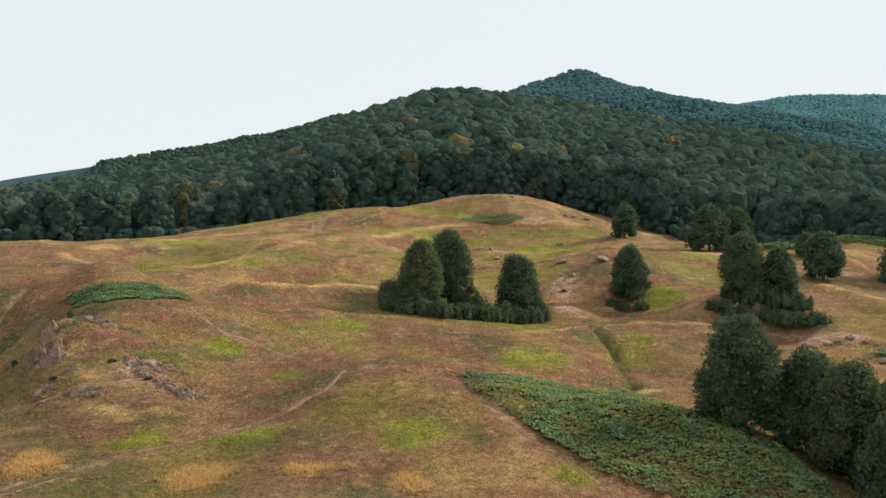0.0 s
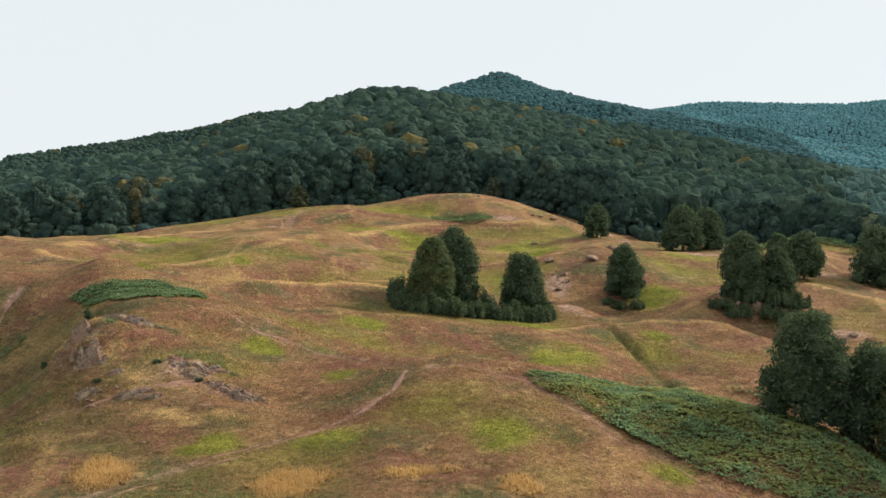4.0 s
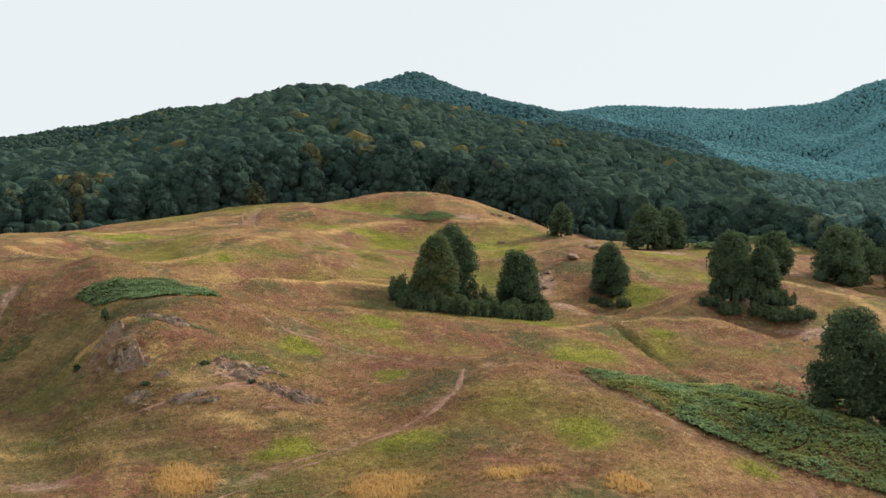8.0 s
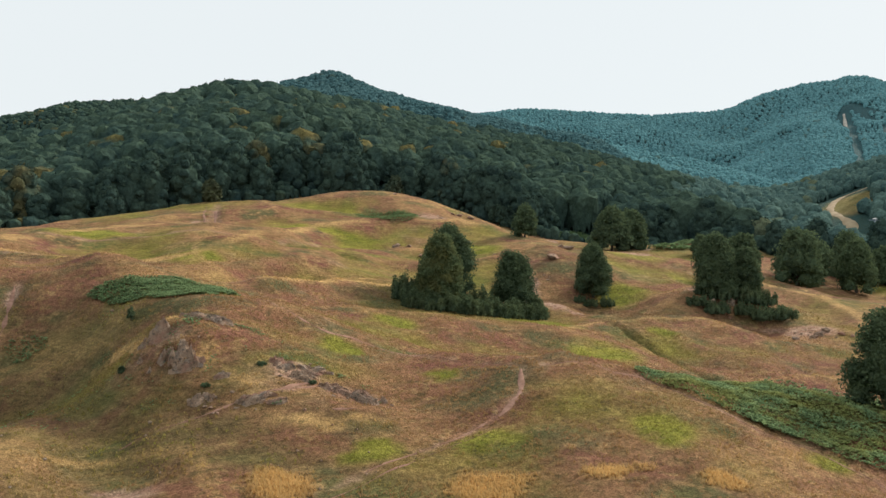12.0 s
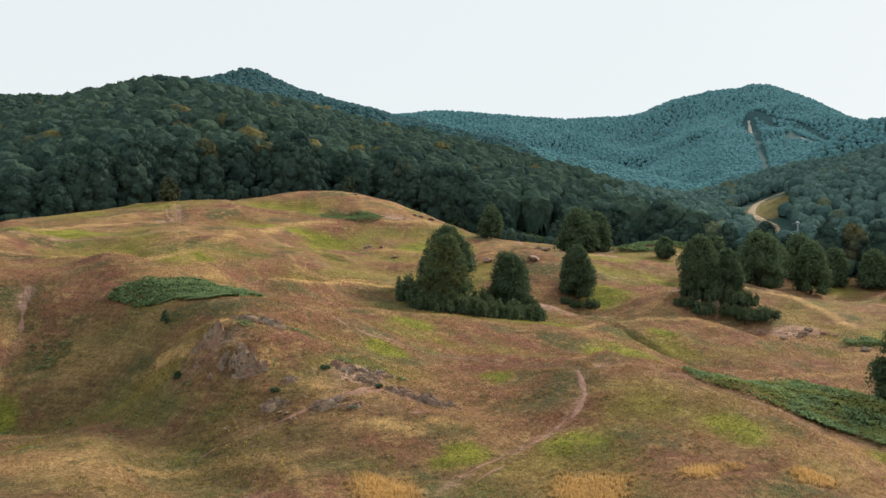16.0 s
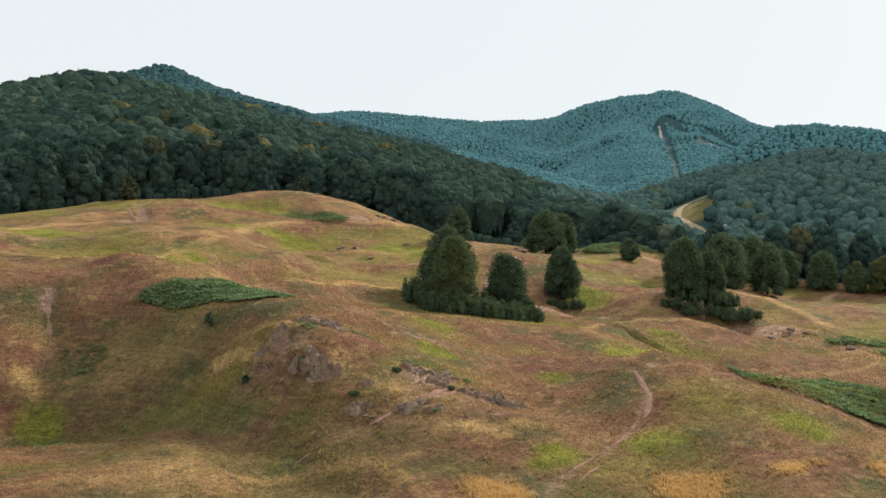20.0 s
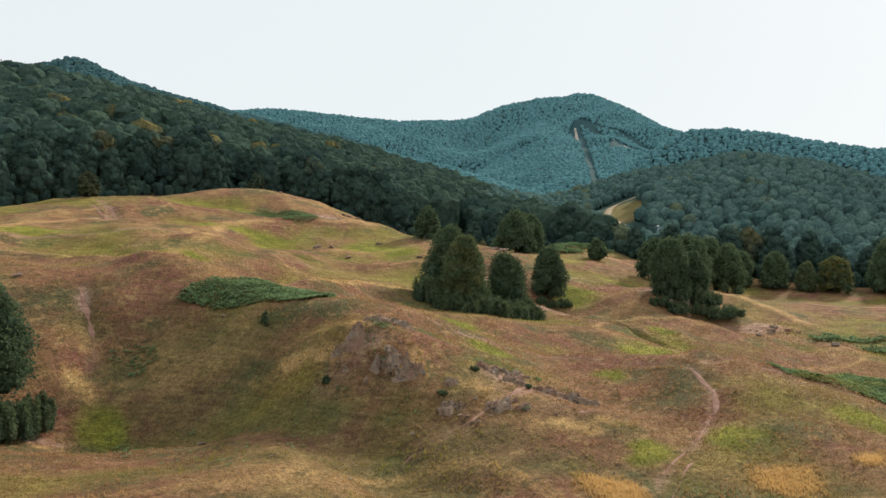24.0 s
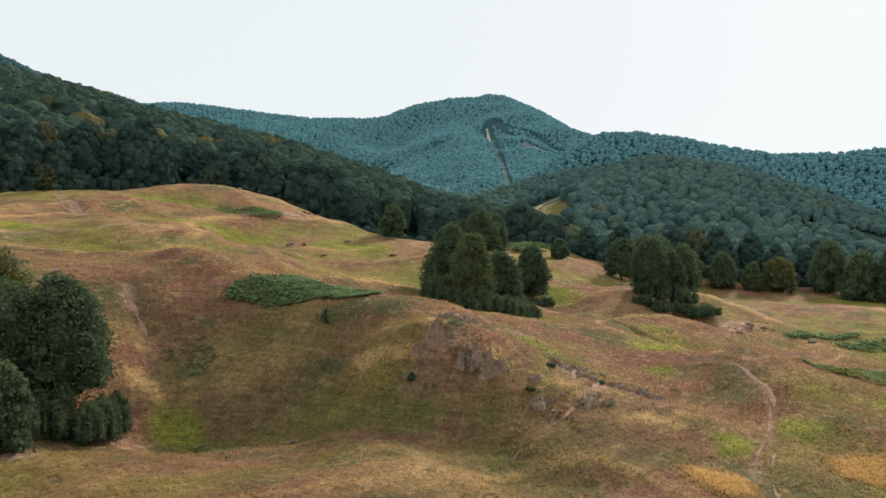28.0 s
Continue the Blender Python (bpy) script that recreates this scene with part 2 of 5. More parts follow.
def ridge(x, y, line, slope, round_off, rough=0.0, seed=0):
    """A long hill along a crest line of (x, y, z), falling off to both sides."""
    best = np.full(np.shape(x), -1e9)
    wander = 1 + rough * fbm(x, y, 220, 3, seed)
    for (ax, ay, az), (bx, by, bz) in zip(line, line[1:]):
        dx, dy = bx - ax, by - ay
        s = np.clip(((x - ax) * dx + (y - ay) * dy) / (dx * dx + dy * dy), 0, 1)
        d = np.hypot(x - ax - s * dx, y - ay - s * dy)
        d = d * wander
        best = np.maximum(best, az + s * (bz - az) - slope * (np.sqrt(d * d + round_off**2) - round_off))
    return best


DOME = [(-900, 440, 20), (-268, 425, 41), (-165, 422, 44), (-95, 420, 41), (-45, 422, 65), (4, 428, 91), (90, 480, 86), (190, 535, 71), (270, 525, 61), (340, 560, 50), (430, 540, 34), (520, 560, 20)]
PEAK = [(-700, 1200, 100), (-450, 1240, 140), (-270, 1275, 172), (-150, 1290, 200), (-90, 1295, 207), (-30, 1300, 207), (60, 1310, 215), (150, 1318, 250), (205, 1320, 268), (285, 1322, 241), (373, 1330, 219), (461, 1330, 208), (600, 1300, 176), (760, 1200, 134), (930, 1050, 70)]
FAR_RIDGE = [(300, 2350, 250), (600, 2300, 325), (870, 2196, 352), (1033, 2124, 339), (1165, 2055, 326), (1292, 1979, 331), (1361, 1933, 343), (1418, 1893, 376), (1477, 1848, 389), (1520, 1813, 394), (1535, 1800, 390), (1552, 1787, 401), (1575, 1768, 399), (1600, 1745, 380), (1630, 1720, 352), (1688, 1665, 324), (1764, 1588, 292), (1900, 1450, 270)]
SPUR = [(1440, 1800, 335), (1250, 1500, 240), (1020, 1180, 125), (900, 1000, 55)]
SKI_SPUR = [(1520, 1690, 335), (1330, 1400, 222), (1190, 1200, 150), (950, 900, 60)]
EAST_RIDGE = [(900, 980, 80), (955, 910, 130), (990, 864, 177), (1020, 830, 178), (1057, 780, 170), (1105, 715, 152), (1130, 677, 143), (1185, 583, 143), (1230, 500, 155), (1300, 350, 185), (1350, 100, 180)]
FOOTHILL = [(425, 470, 34), (455, 400, 64), (482, 350, 73), (500, 328, 68), (515, 310, 51), (560, 265, 27), (640, 210, 10)]


def crests(x, y):
    """1 along the crests of the turf's folds, falling to -1 between them."""
    return 1 - 2 * np.abs(vnoise(x + 4 * vnoise(x, y, 20, 61), y, 24, 62))


def folds(x, y):
    """Small crests, terraces and hummocks of the turf."""
    low = 1 - 2 * np.abs(vnoise(x, y + 3 * vnoise(x, y, 11, 63), 11, 64))
    return (0.5 + 0.2 * np.clip((y + 20) / 40, 0, 1)) * crests(x, y) + 0.4 * low + 0.32 * fbm(x, y, 9, 3, 3) + 0.14 * fbm(x, y, 2.6, 2, 5)


# Turf crests and dips, traced from the camera's view: a line of (x, y), half width, height.
BANKS = [
    ([(-66, 16), (-58, 6), (-53, 2), (-50, -5), (-47.5, -12), (-46, -15)], 2.6, 1.3),
    ([(-45, 14), (-41, 16), (-36, 18), (-31, 24), (-25, 31)], 3.2, 1.4),
    ([(-44, 2), (-38, 6), (-34, 6), (-28, 14), (-20, 20)], 2.6, 0.9),
    ([(-28, -13), (-21, -6), (-15, -1), (-11, 1), (-5, 3)], 2.6, 1.7),
    ([(-24, 51), (-18, 57), (-9, 75), (0, 80), (10, 83), (20, 82), (34, 84)], 4.0, 1.7),
    ([(-64, 24), (-56, 44), (-49, 58), (-40, 61), (-33, 60)], 4.5, 1.3),
    ([(-14, -45), (-11, -46.5), (-8, -50), (-4, -53), (1, -55)], 1.7, 0.7),
    ([(-43, -33), (-37, -37), (-31, -37.5), (-27, -36), (-23, -39)], 2.2, 0.7),
    ([(-70, -50), (-60, -47), (-56, -47.5), (-53, -50), (-51.5, -56), (-51, -64)], 3.0, 0.9),
    ([(-61, -27), (-60, -31), (-58, -34), (-55, -37)], 2.0, 0.9),
    ([(-41.5, -45), (-42.5, -43), (-44.5, -42.5)], 1.5, 0.8),
    ([(64, 16), (70, 6), (68, -5), (64, -13)], 2.8, 1.3),
    ([(-24, -60), (-18, -57.5), (-12, -56.5), (-5, -58)], 1.8, 0.2),
    ([(-26, 84), (-14, 86), (-2, 90)], 4.0, 0.9),
    ([(6, -22), (14, -24), (19, -30), (24, -40)], 2.4, 0.8),
    ([(22, -6), (28, -8), (34, -10), (40, -16)], 2.6, 0.8),
    ([(8, 40), (18, 36), (26, 40)], 2.6, 0.9),
    ([(-33, 32), (-30, 32), (-29, 33)], 1.5, -1.1), ([(-24, 37), (-20, 38)], 1.4, -1.2), ([(-9.5, 36), (-8, 35.5)], 1.3, -1.6),
    ([(-40, 18), (-48, 24), (-55, 30)], 4.5, -1.3), ([(-34, -6), (-26, 4), (-16, 12)], 4.2, -1.5), ([(2, 68), (-8, 62), (-16, 46)], 4.5, -1.2),
    ([(-10, 108), (0, 98), (10, 94)], 5.0, -1.6), ([(-58, -40), (-53, -42), (-49, -46), (-47, -54), (-46, -62)], 4.0, -1.0),
    ([(-20, -30), (-10, -28), (0, -30)], 4.0, -0.7),
]


def off_line(x, y, line):
    """How far a place lies from a line of (x, y)."""
    best = np.full(np.shape(x), 1e9)
    for (ax, ay), (bx, by) in zip(line, line[1:]):
        dx, dy = bx - ax, by - ay
        s = np.clip(((x - ax) * dx + (y - ay) * dy) / (dx * dx + dy * dy), 0, 1)
        best = np.minimum(best, np.hypot(x - ax - s * dx, y - ay - s * dy))
    return best


def banks(x, y):
    return sum(tall * np.exp(-((off_line(x, y, line) / wide) ** 2) / 2) for line, wide, tall in BANKS)


def height(x, y):
    x, y = np.asarray(x, float), np.asarray(y, float)
    z = 1.59 - 0.0239 * np.clip(x, -120, 140) + 0.0931 * np.clip(y, -110, 170)
    for mx, my, h, r in MOUNDS_SOUTH + MOUNDS_WEST + MOUNDS_MIDDLE + MOUNDS_NORTH + MOUNDS_SMALL:
        z = z + h * np.exp(-((x - mx) ** 2 + (y - my) ** 2) / (2 * r * r))
    # a fern-grown mound before the forest
    z = z + 3.2 * np.exp(-(((x - 98) / 9) ** 2 + ((y - 88) / 6) ** 2) / 2)
    lumps = np.clip(1 - np.hypot(x - 10, y - 10) / 260, 0, 1)
    z = z + lumps * folds(x, y) + banks(x, y)
    # the valley beyond the meadow
    far = np.clip((np.hypot(x - 10, y - 20) - 125) / 130, 0, 1)
    far = far * far * (3 - 2 * far)
    east = 1 / (1 + np.exp(-np.clip((x - 0.55 * y - 60) / 35, -30, 30)))
    z = z * (1 - far) + far * (11 - 21 * east + 4 * fbm(x, y, 180, 2, 9))
    k = 5.0
    total = np.exp(z / k)
    for line, slope, r, rough, seed in ((DOME, 0.308, 25, 0.16, 1), (PEAK, 0.42, 20, 0.2, 2), (FAR_RIDGE, 0.55, 20, 0.2, 3), (SPUR, 0.45, 30, 0.15, 4), (SKI_SPUR, 0.45, 25, 0.15, 5), (EAST_RIDGE, 0.62, 25, 0.2, 6), (FOOTHILL, 0.36, 25, 0.1, 7)):
        total = total + np.exp(np.clip(ridge(x, y, line, slope, r, rough, seed), -100, 600) / k)
    # a dip in the near hill's crest, cut to fit the skyline from the camera
    return k * np.log(total) - 12 * np.exp(-(((x + 104) / 33) ** 2 + ((y - 400) / 85) ** 2) / 2)


def ground_z(x, y):
    return float(height(np.array([x]), np.array([y]))[0])


def spaced(low, high, step, start, end, grow_down, grow_up):
    """Coordinates: even steps from low to high, wider and wider out to start and end."""
    mid = list(np.arange(low, high, step))
    for limit, side, edge, grow in ((start, -1, low, grow_down), (end, 1, mid[-1], grow_up)):
        d, at = step, edge
        while (at - limit) * side < 0:
            d *= grow
            at += side * d
            mid.append(at)
    return np.array(sorted(mid))


def blob(x, y, cx, cy, rx, ry, turn=0.0, edge=0.35, seed=0):
    """1 inside an uneven oval patch, 0 outside."""
    c, s = math.cos(radians(turn)), math.sin(radians(turn))
    u, v = ((x - cx) * c + (y - cy) * s) / rx, (-(x - cx) * s + (y - cy) * c) / ry
    d = np.hypot(u, v) + 0.35 * fbm(x, y, max(rx, ry), 3, 20 + seed)
    return np.clip((1 - d) / edge, 0, 1)


def along(x, y, line, width):
    """1 on a line of (x, y), 0 beyond its width."""
    return np.clip(1.6 - off_line(x, y, line) / width, 0, 1)


# Patches of the meadow's cover: x, y, half length, half width, turn.
GREENS = [(-52.3, 7.8, 7.5, 12, 10), (-37.2, 17.7, 7, 6.8, 3), (-18.9, 38, 9, 9, -3), (-3.1, 73, 16, 2.6, -7), (-28.2, -2.1, 7.4, 8, 0), (-24.2, -43.4, 2.6, 3.2, -2), (-14.6, -21.9, 4.3, 3.8, -6), (-6.6, 8, 7, 7, -8), (-3.7, -40.6, 4, 5, -14), (-2.4, -68.7, 3.8, 4.6, -20), (-15.7, -51, 1.7, 2.6, -8), (-16.7, -66.6, 3.2, 2.3, -9), (25.9, -16.6, 3.2, 2, -24), (10.4, -31, 5.4, 7, -20), (35.8, 14.5, 6.4, 4.5, -23)]
GREENS_FAR = [(-26.2, -66.9, 2.7, 1, -1), (-53.2, 42, 8, 8.7, -4), (-58.2, -37.3, 2.1, 3, -12), (101, 17, 20, 8, -50), (-24.8, -65.9, 2.9, 1.4, -29), (22, 62, 12, 7, -20), (-6.8, -43.2, 4.3, 6, -12), (8.9, -13, 7, 6, -16), (51.8, 41.9, 8, 9, -24), (8.7, -71.9, 2.6, 1.5, 18)]
# Lush green hollows; some entries also paint shade on slopes and foreground.
LUSH_SHADE = [(-42.5, -56, 4, 1.8, -10), (-30, -61.5, 6, 1.6, -8), (-45.5, -51.5, 4, 3.2, -30), (-50, -43, 5, 6.5, -30), (-48, -58, 6.5, 3.6, -12), (-47, -35, 6, 6, -20), (-38, -61, 7, 1.6, -5), (-44, -60, 9, 4.5, -25), (-52, -66, 9, 4, -20), (-56, -56, 7, 5, -30), (-34, -66, 6, 2.6, -10), (-50.6, -39, 8, 5.4, -46), (-47, -32.3, 6.5, 4.4, -40), (-48.2, -47.2, 5.3, 3.0, -67), (-50.9, -31.7, 6.4, 4, -26), (-53.3, -50.9, 2.9, 2.3, -66), (-40.6, -62, 4.1, 3.4, -16), (-40, -57.6, 2.8, 2.4, -22), (-9.3, 4.3, 4.9, 9, 28), (-57.1, -25.7, 2.4, 3.1, -9), (-26.5, -70.7, 3.6, 1.8, -1), (-36.9, -61.2, 3.7, 2.7, -12), (-44.2, -61.1, 4.7, 2.2, -33), (72, 118, 12, 9, 30), (-2, -7, 14, 9, 10)]
STRAW = [(-39.5, -46.2, 2.2, 1.0, 5), (-36.6, -51.2, 1.6, 1.2, -20), (-38.6, -49.2, 1.4, 0.7, 10), (-44.2, -43.5, 1.2, 3.2, 35), (-33.8, -55.8, 1.8, 0.9, -20), (-59, -33, 0.9, 2.6, 20), (-33.6, -69.9, 4.0, 2.9, 4), (-19.6, -73, 4.0, 2.4, -7), (-24.8, -61.6, 2.6, 0.6, -5), (-37.6, -52.6, 2.2, 1.3, -20), (-42.6, -47, 0.7, 2.4, 30), (-59.4, -32.2, 0.8, 1.9, 7), (-17.1, 10, 4.6, 1.6, 9), (-62.9, -40.7, 1.7, 0.7, 5), (-29.5, -61.9, 3.6, 0.7, -18), (22.4, -38.2, 1.8, 0.7, 21), (-3.2, -76.5, 1.8, 1.6, 2), (6.8, -61.6, 3.5, 1.5, 11), (-64.6, 31.3, 4.2, 2.0, 38), (-10, -74, 3, 1.2, 5)]
BARE = [(18.6, 3.6, 1.8, 3.0, -10), (19.8, -0.6, 0.8, 2.4, 20), (-39.6, -48.8, 2.0, 0.9, -15), (-37.2, -45.9, 1.8, 0.9, -10), (63.5, 62, 4.5, 1.6, 10), (75.5, 34, 4.5, 1.2, 28), (47, 70.5, 1.6, 3.0, 0), (51.5, -9.5, 5.5, 1.0, -25), (20.3, 19.9, 2.0, 3.4, -7), (21.5, 89, 3.4, 4.2, 12), (58.1, 50.1, 7, 2.6, 49), (53.7, 109.5, 3.2, 2.2, 54), (54.4, -13, 4.4, 3.0, -1), (44.6, 3.4, 2.2, 3.2, -25), (-30, -53.2, 2.6, 1.7, 16), (-24.9, -57, 2.3, 1.5, -18), (-72.4, -46.4, 1.5, 1.8, -4), (-32.5, 76, 3, 2.4, 7), (-63.5, -39.4, 2.4, 0.6, -2), (-56.5, -22.3, 0.5, 2.0, -10), (-43.4, -67.8, 2.9, 1.2, -30)]
FERN_BEDS = [(-40.3, -28, 7.5, 5.4, -20), (14, -60, 13, 8.5, -35), (10.5, 88.5, 10, 6, -3), (76, 63, 7, 5, 26), (62.5, -22, 9, 2.2, -13), (66, -29.5, 8, 3.6, -8)]
# Trodden tracks and a ditch.
TRACK = [(-9.4, -54.6), (-10.9, -57.6), (-12.3, -60.2), (-13.7, -61.6), (-15.6, -62.9), (-17.3, -63.8), (-21.1, -66.1), (-24.6, -67.6), (-27.5, -69.2), (-31.4, -72), (-36, -77)]
TRACK_UP = [(-9.4, -54.6), (-11.5, -51), (-13.7, -47.7), (-16.4, -45), (-19.5, -41.4), (-24.6, -40.4), (-28.9, -37.2), (-34, -30)]
FERN_PATH = [(-8, -55.4), (0.8, -56.8), (3.6, -62.1), (6.1, -66.6), (8.6, -69.2), (10.6, -71.3), (12.3, -74), (14, -80)]
DITCH = [(20, -12), (20.6, -15.5), (21.6, -20.1), (21.3, -25.5), (21, -31), (20.8, -37.4)]
KNOLL_SCAR = [(-28.5, 97), (-30.1, 75.6), (-31.1, 65.7)]
WEST_SCAR = [(-56.2, -19.5), (-56.4, -24.2), (-56.7, -28), (-58, -32.4)]
ROCK_PATH = [(-44, -61), (-42.1, -60.2), (-39.9, -59.9), (-36.2, -59.1), (-33, -57.4), (-30.7, -56.7), (-28.4, -55.6), (-26.9, -54.1)]
RIDGE_PATH = [(-28, -13), (-21, -6), (-15, -1), (-11, 1), (-5, 3)]
WEST_PATH = [(-66, 9), (-54.4, 5.3), (-48, -8), (-43, -17), (-36.4, -15.1), (-28, -12), (-21.9, -5)]
FAR_PATH = [(-60, 36), (-45, 36), (-29, 36.5), (-22, 42.5), (-18, 50), (-10, 58)]
BANK_EAST = [(-4, -54), (3, -45), (9, -38), (15, -31)]
BANK_MID = [(8, 60), (16, 48), (22, 40), (33, 36), (44, 38)]
LIFT_RUN = [(1400, 1610), (1372, 1582), (1296, 1471), (1227, 1370), (1131, 1247), (980, 1060), (882, 958), (794, 846)]
SIDE_RUN = [(1405, 1600), (1385, 1530), (1370, 1460), (1365, 1410)]
SIDE_SCAR = [(1352, 1408), (1369, 1392), (1399, 1380), (1425, 1366)]
LIFT_PATCH = [(1372, 1582), (1330, 1522), (1296, 1471)]
DARK_CUT = [(1398, 1601), (1402, 1561), (1414, 1529), (1439, 1468), (1462, 1415)]
ROAD = [(290, 255), (312, 290), (322, 318), (334, 334), (352, 350), (369, 355), (390, 352)]


FOREST_EDGE = [(-400, 60), (-160, 84), (-110, 104), (-70, 122), (-35, 142), (0, 158), (28, 154), (48, 132), (62, 114), (80, 104), (100, 96), (112, 76), (125, 60), (150, 43), (175, 24), (200, 5), (240, -20), (320, -70)]


def beyond_edge(x, y):
    """How far north of the forest's edge a place lies, in metres of y."""
    e = np.array(FOREST_EDGE, float)
    return y - np.interp(x, e[:, 0], e[:, 1])


def relief(x, y):
    """Worn-in tracks, low turf banks, the ditch and broken ground."""
    z = -0.14 * along(x, y, TRACK, 0.7) - 0.1 * along(x, y, TRACK_UP, 0.5) - 0.08 * along(x, y, FERN_PATH, 0.5)
    # the rocky mound's steep cap
    z = z + 1.3 * np.exp(-(((x + 39.9) / 2.6) ** 2 + ((y + 47.0) / 2.3) ** 2) / 2)
    z = z - 0.8 * along(x, y, DITCH, 0.5)
    for line, width, tall in ((TRACK_UP, 2.2, 0.25), (BANK_EAST, 2.6, 0.6), (BANK_MID, 2.4, 0.5)):
        m = along(x, y, line, width)
        z = z + tall * m * m * (3 - 2 * m)
    z = z - 0.2 * along(x, y, WEST_SCAR, 0.5) - 0.3 * along(x, y, KNOLL_SCAR, 0.9) - 0.1 * along(x, y, ROCK_PATH, 0.4)
    for k, (cx, cy, a, b, turn) in enumerate(BARE):
        m = blob(x, y, cx, cy, a, b, turn, 0.6, k)
        z = z + m * (0.45 * np.abs(vnoise(x, y, 2.1, 71)) + 0.2 * vnoise(x, y, 1.1, 72) - 0.25)
    return z


def cover(x, y):
    """What grows where: green and lush grass, straw, bare soil; part of it paints in shade and haze."""
    f = folds(x, y)
    zero = 0 * x
    b = banks(x, y)
    # Dips greener, crests strawy: this also paints in the folds' shading.
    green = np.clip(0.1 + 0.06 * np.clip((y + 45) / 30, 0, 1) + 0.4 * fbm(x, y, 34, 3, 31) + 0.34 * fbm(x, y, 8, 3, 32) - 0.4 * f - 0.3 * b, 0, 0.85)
    for k, (cx, cy, a, b, turn) in enumerate(GREENS + GREENS_FAR):
        green = np.maximum(green, blob(x, y, cx, cy, a, b, turn, 0.5, k))
    worn = np.maximum(blob(x, y, -38.5, -50, 6.5, 5, -15, 0.6, 55), blob(x, y, -29, -56, 8, 4.5, -15, 0.6, 56))
    green = green * (1 - 0.85 * worn)
    lush = zero
    for k, (cx, cy, a, b, turn) in enumerate(LUSH_SHADE):
        lush = np.maximum(lush, 0.7 * blob(x, y, cx, cy, 1.2 * a, 1.2 * b, turn, 0.9, 40 + k))
    for cx, cy, a, b, turn in FERN_BEDS:
        lush = np.maximum(lush, blob(x, y, cx, cy, a, b, turn, 0.3, 99))
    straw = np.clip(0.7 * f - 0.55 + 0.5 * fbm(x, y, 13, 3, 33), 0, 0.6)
    for line, wide, tall in BANKS:
        if tall > 1:
            straw = np.maximum(straw, 0.85 * along(x, y, line, 0.22 * wide + 0.3) * np.clip(0.65 + 0.9 * fbm(x, y, 7, 2, 98), 0, 1))
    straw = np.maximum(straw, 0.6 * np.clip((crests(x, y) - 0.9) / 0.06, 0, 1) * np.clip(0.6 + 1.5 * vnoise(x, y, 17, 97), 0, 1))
    for k, (cx, cy, a, b, turn) in enumerate(STRAW):
        straw = np.maximum(straw, blob(x, y, cx, cy, a, b, turn, 0.5, 60 + k))
    straw = np.maximum(straw, 0.95 * along(x, y, RIDGE_PATH, 0.9))
    bare = zero
    for k, (cx, cy, a, b, turn) in enumerate(BARE):
        bare = np.maximum(bare, 0.95 * blob(x, y, cx, cy, 1.15 * a, 1.15 * b, turn, 0.4, 80 + k))
    bare = np.maximum(bare, worn * np.clip(0.4 * fbm(x, y, 3, 3, 57), 0, 0.4))
    broken = 0.55 + 0.45 * np.clip(2.5 * vnoise(x, y, 3, 90), -1, 1)
    for line, width, strength in ((TRACK, 0.34, 0.55), (TRACK_UP, 0.3, 0.55), (FERN_PATH, 0.35, 0.7), (KNOLL_SCAR, 0.8, 0.9), (WEST_SCAR, 0.35, 0.8), (ROCK_PATH, 0.3, 0.8), (WEST_PATH, 0.5, 0.45), (FAR_PATH, 0.7, 0.5)):
        bare = np.maximum(bare, strength * broken * along(x, y, line, width))
    bare = np.clip(bare + 0.5 * np.clip(fbm(x, y, 6, 3, 95) - 0.95, 0, 1), 0, 1)
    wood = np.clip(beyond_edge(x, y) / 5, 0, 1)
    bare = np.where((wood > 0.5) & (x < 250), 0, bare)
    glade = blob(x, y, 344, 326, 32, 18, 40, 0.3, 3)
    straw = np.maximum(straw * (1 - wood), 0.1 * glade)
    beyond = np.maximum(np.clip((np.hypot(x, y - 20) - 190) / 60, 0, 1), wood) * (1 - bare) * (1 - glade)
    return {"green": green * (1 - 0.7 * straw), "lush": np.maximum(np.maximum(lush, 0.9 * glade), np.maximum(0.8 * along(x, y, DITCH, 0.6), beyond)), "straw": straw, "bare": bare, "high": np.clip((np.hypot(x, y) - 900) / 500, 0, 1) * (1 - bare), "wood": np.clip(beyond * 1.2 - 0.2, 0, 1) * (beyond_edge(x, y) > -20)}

gx, gy = spaced(-92, 72, 0.75, -2200, 3000, 1.07, 1.024), spaced(-104, 36, 0.75, -1500, 3400, 1.09, 1.022)
GX, GY = np.meshgrid(gx, gy)
GX, GY = GX.ravel(), GY.ravel()
GZ = height(GX, GY) + relief(GX, GY)
nx, ny = len(gx), len(gy)
corner = (np.arange(ny - 1)[:, None] * nx + np.arange(nx - 1)).ravel()
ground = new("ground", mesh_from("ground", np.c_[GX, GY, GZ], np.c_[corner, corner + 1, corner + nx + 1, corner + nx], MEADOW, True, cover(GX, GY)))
tagged(ground, "rolling sunburnt meadow of dry and green grass", "ground", kind="structure")


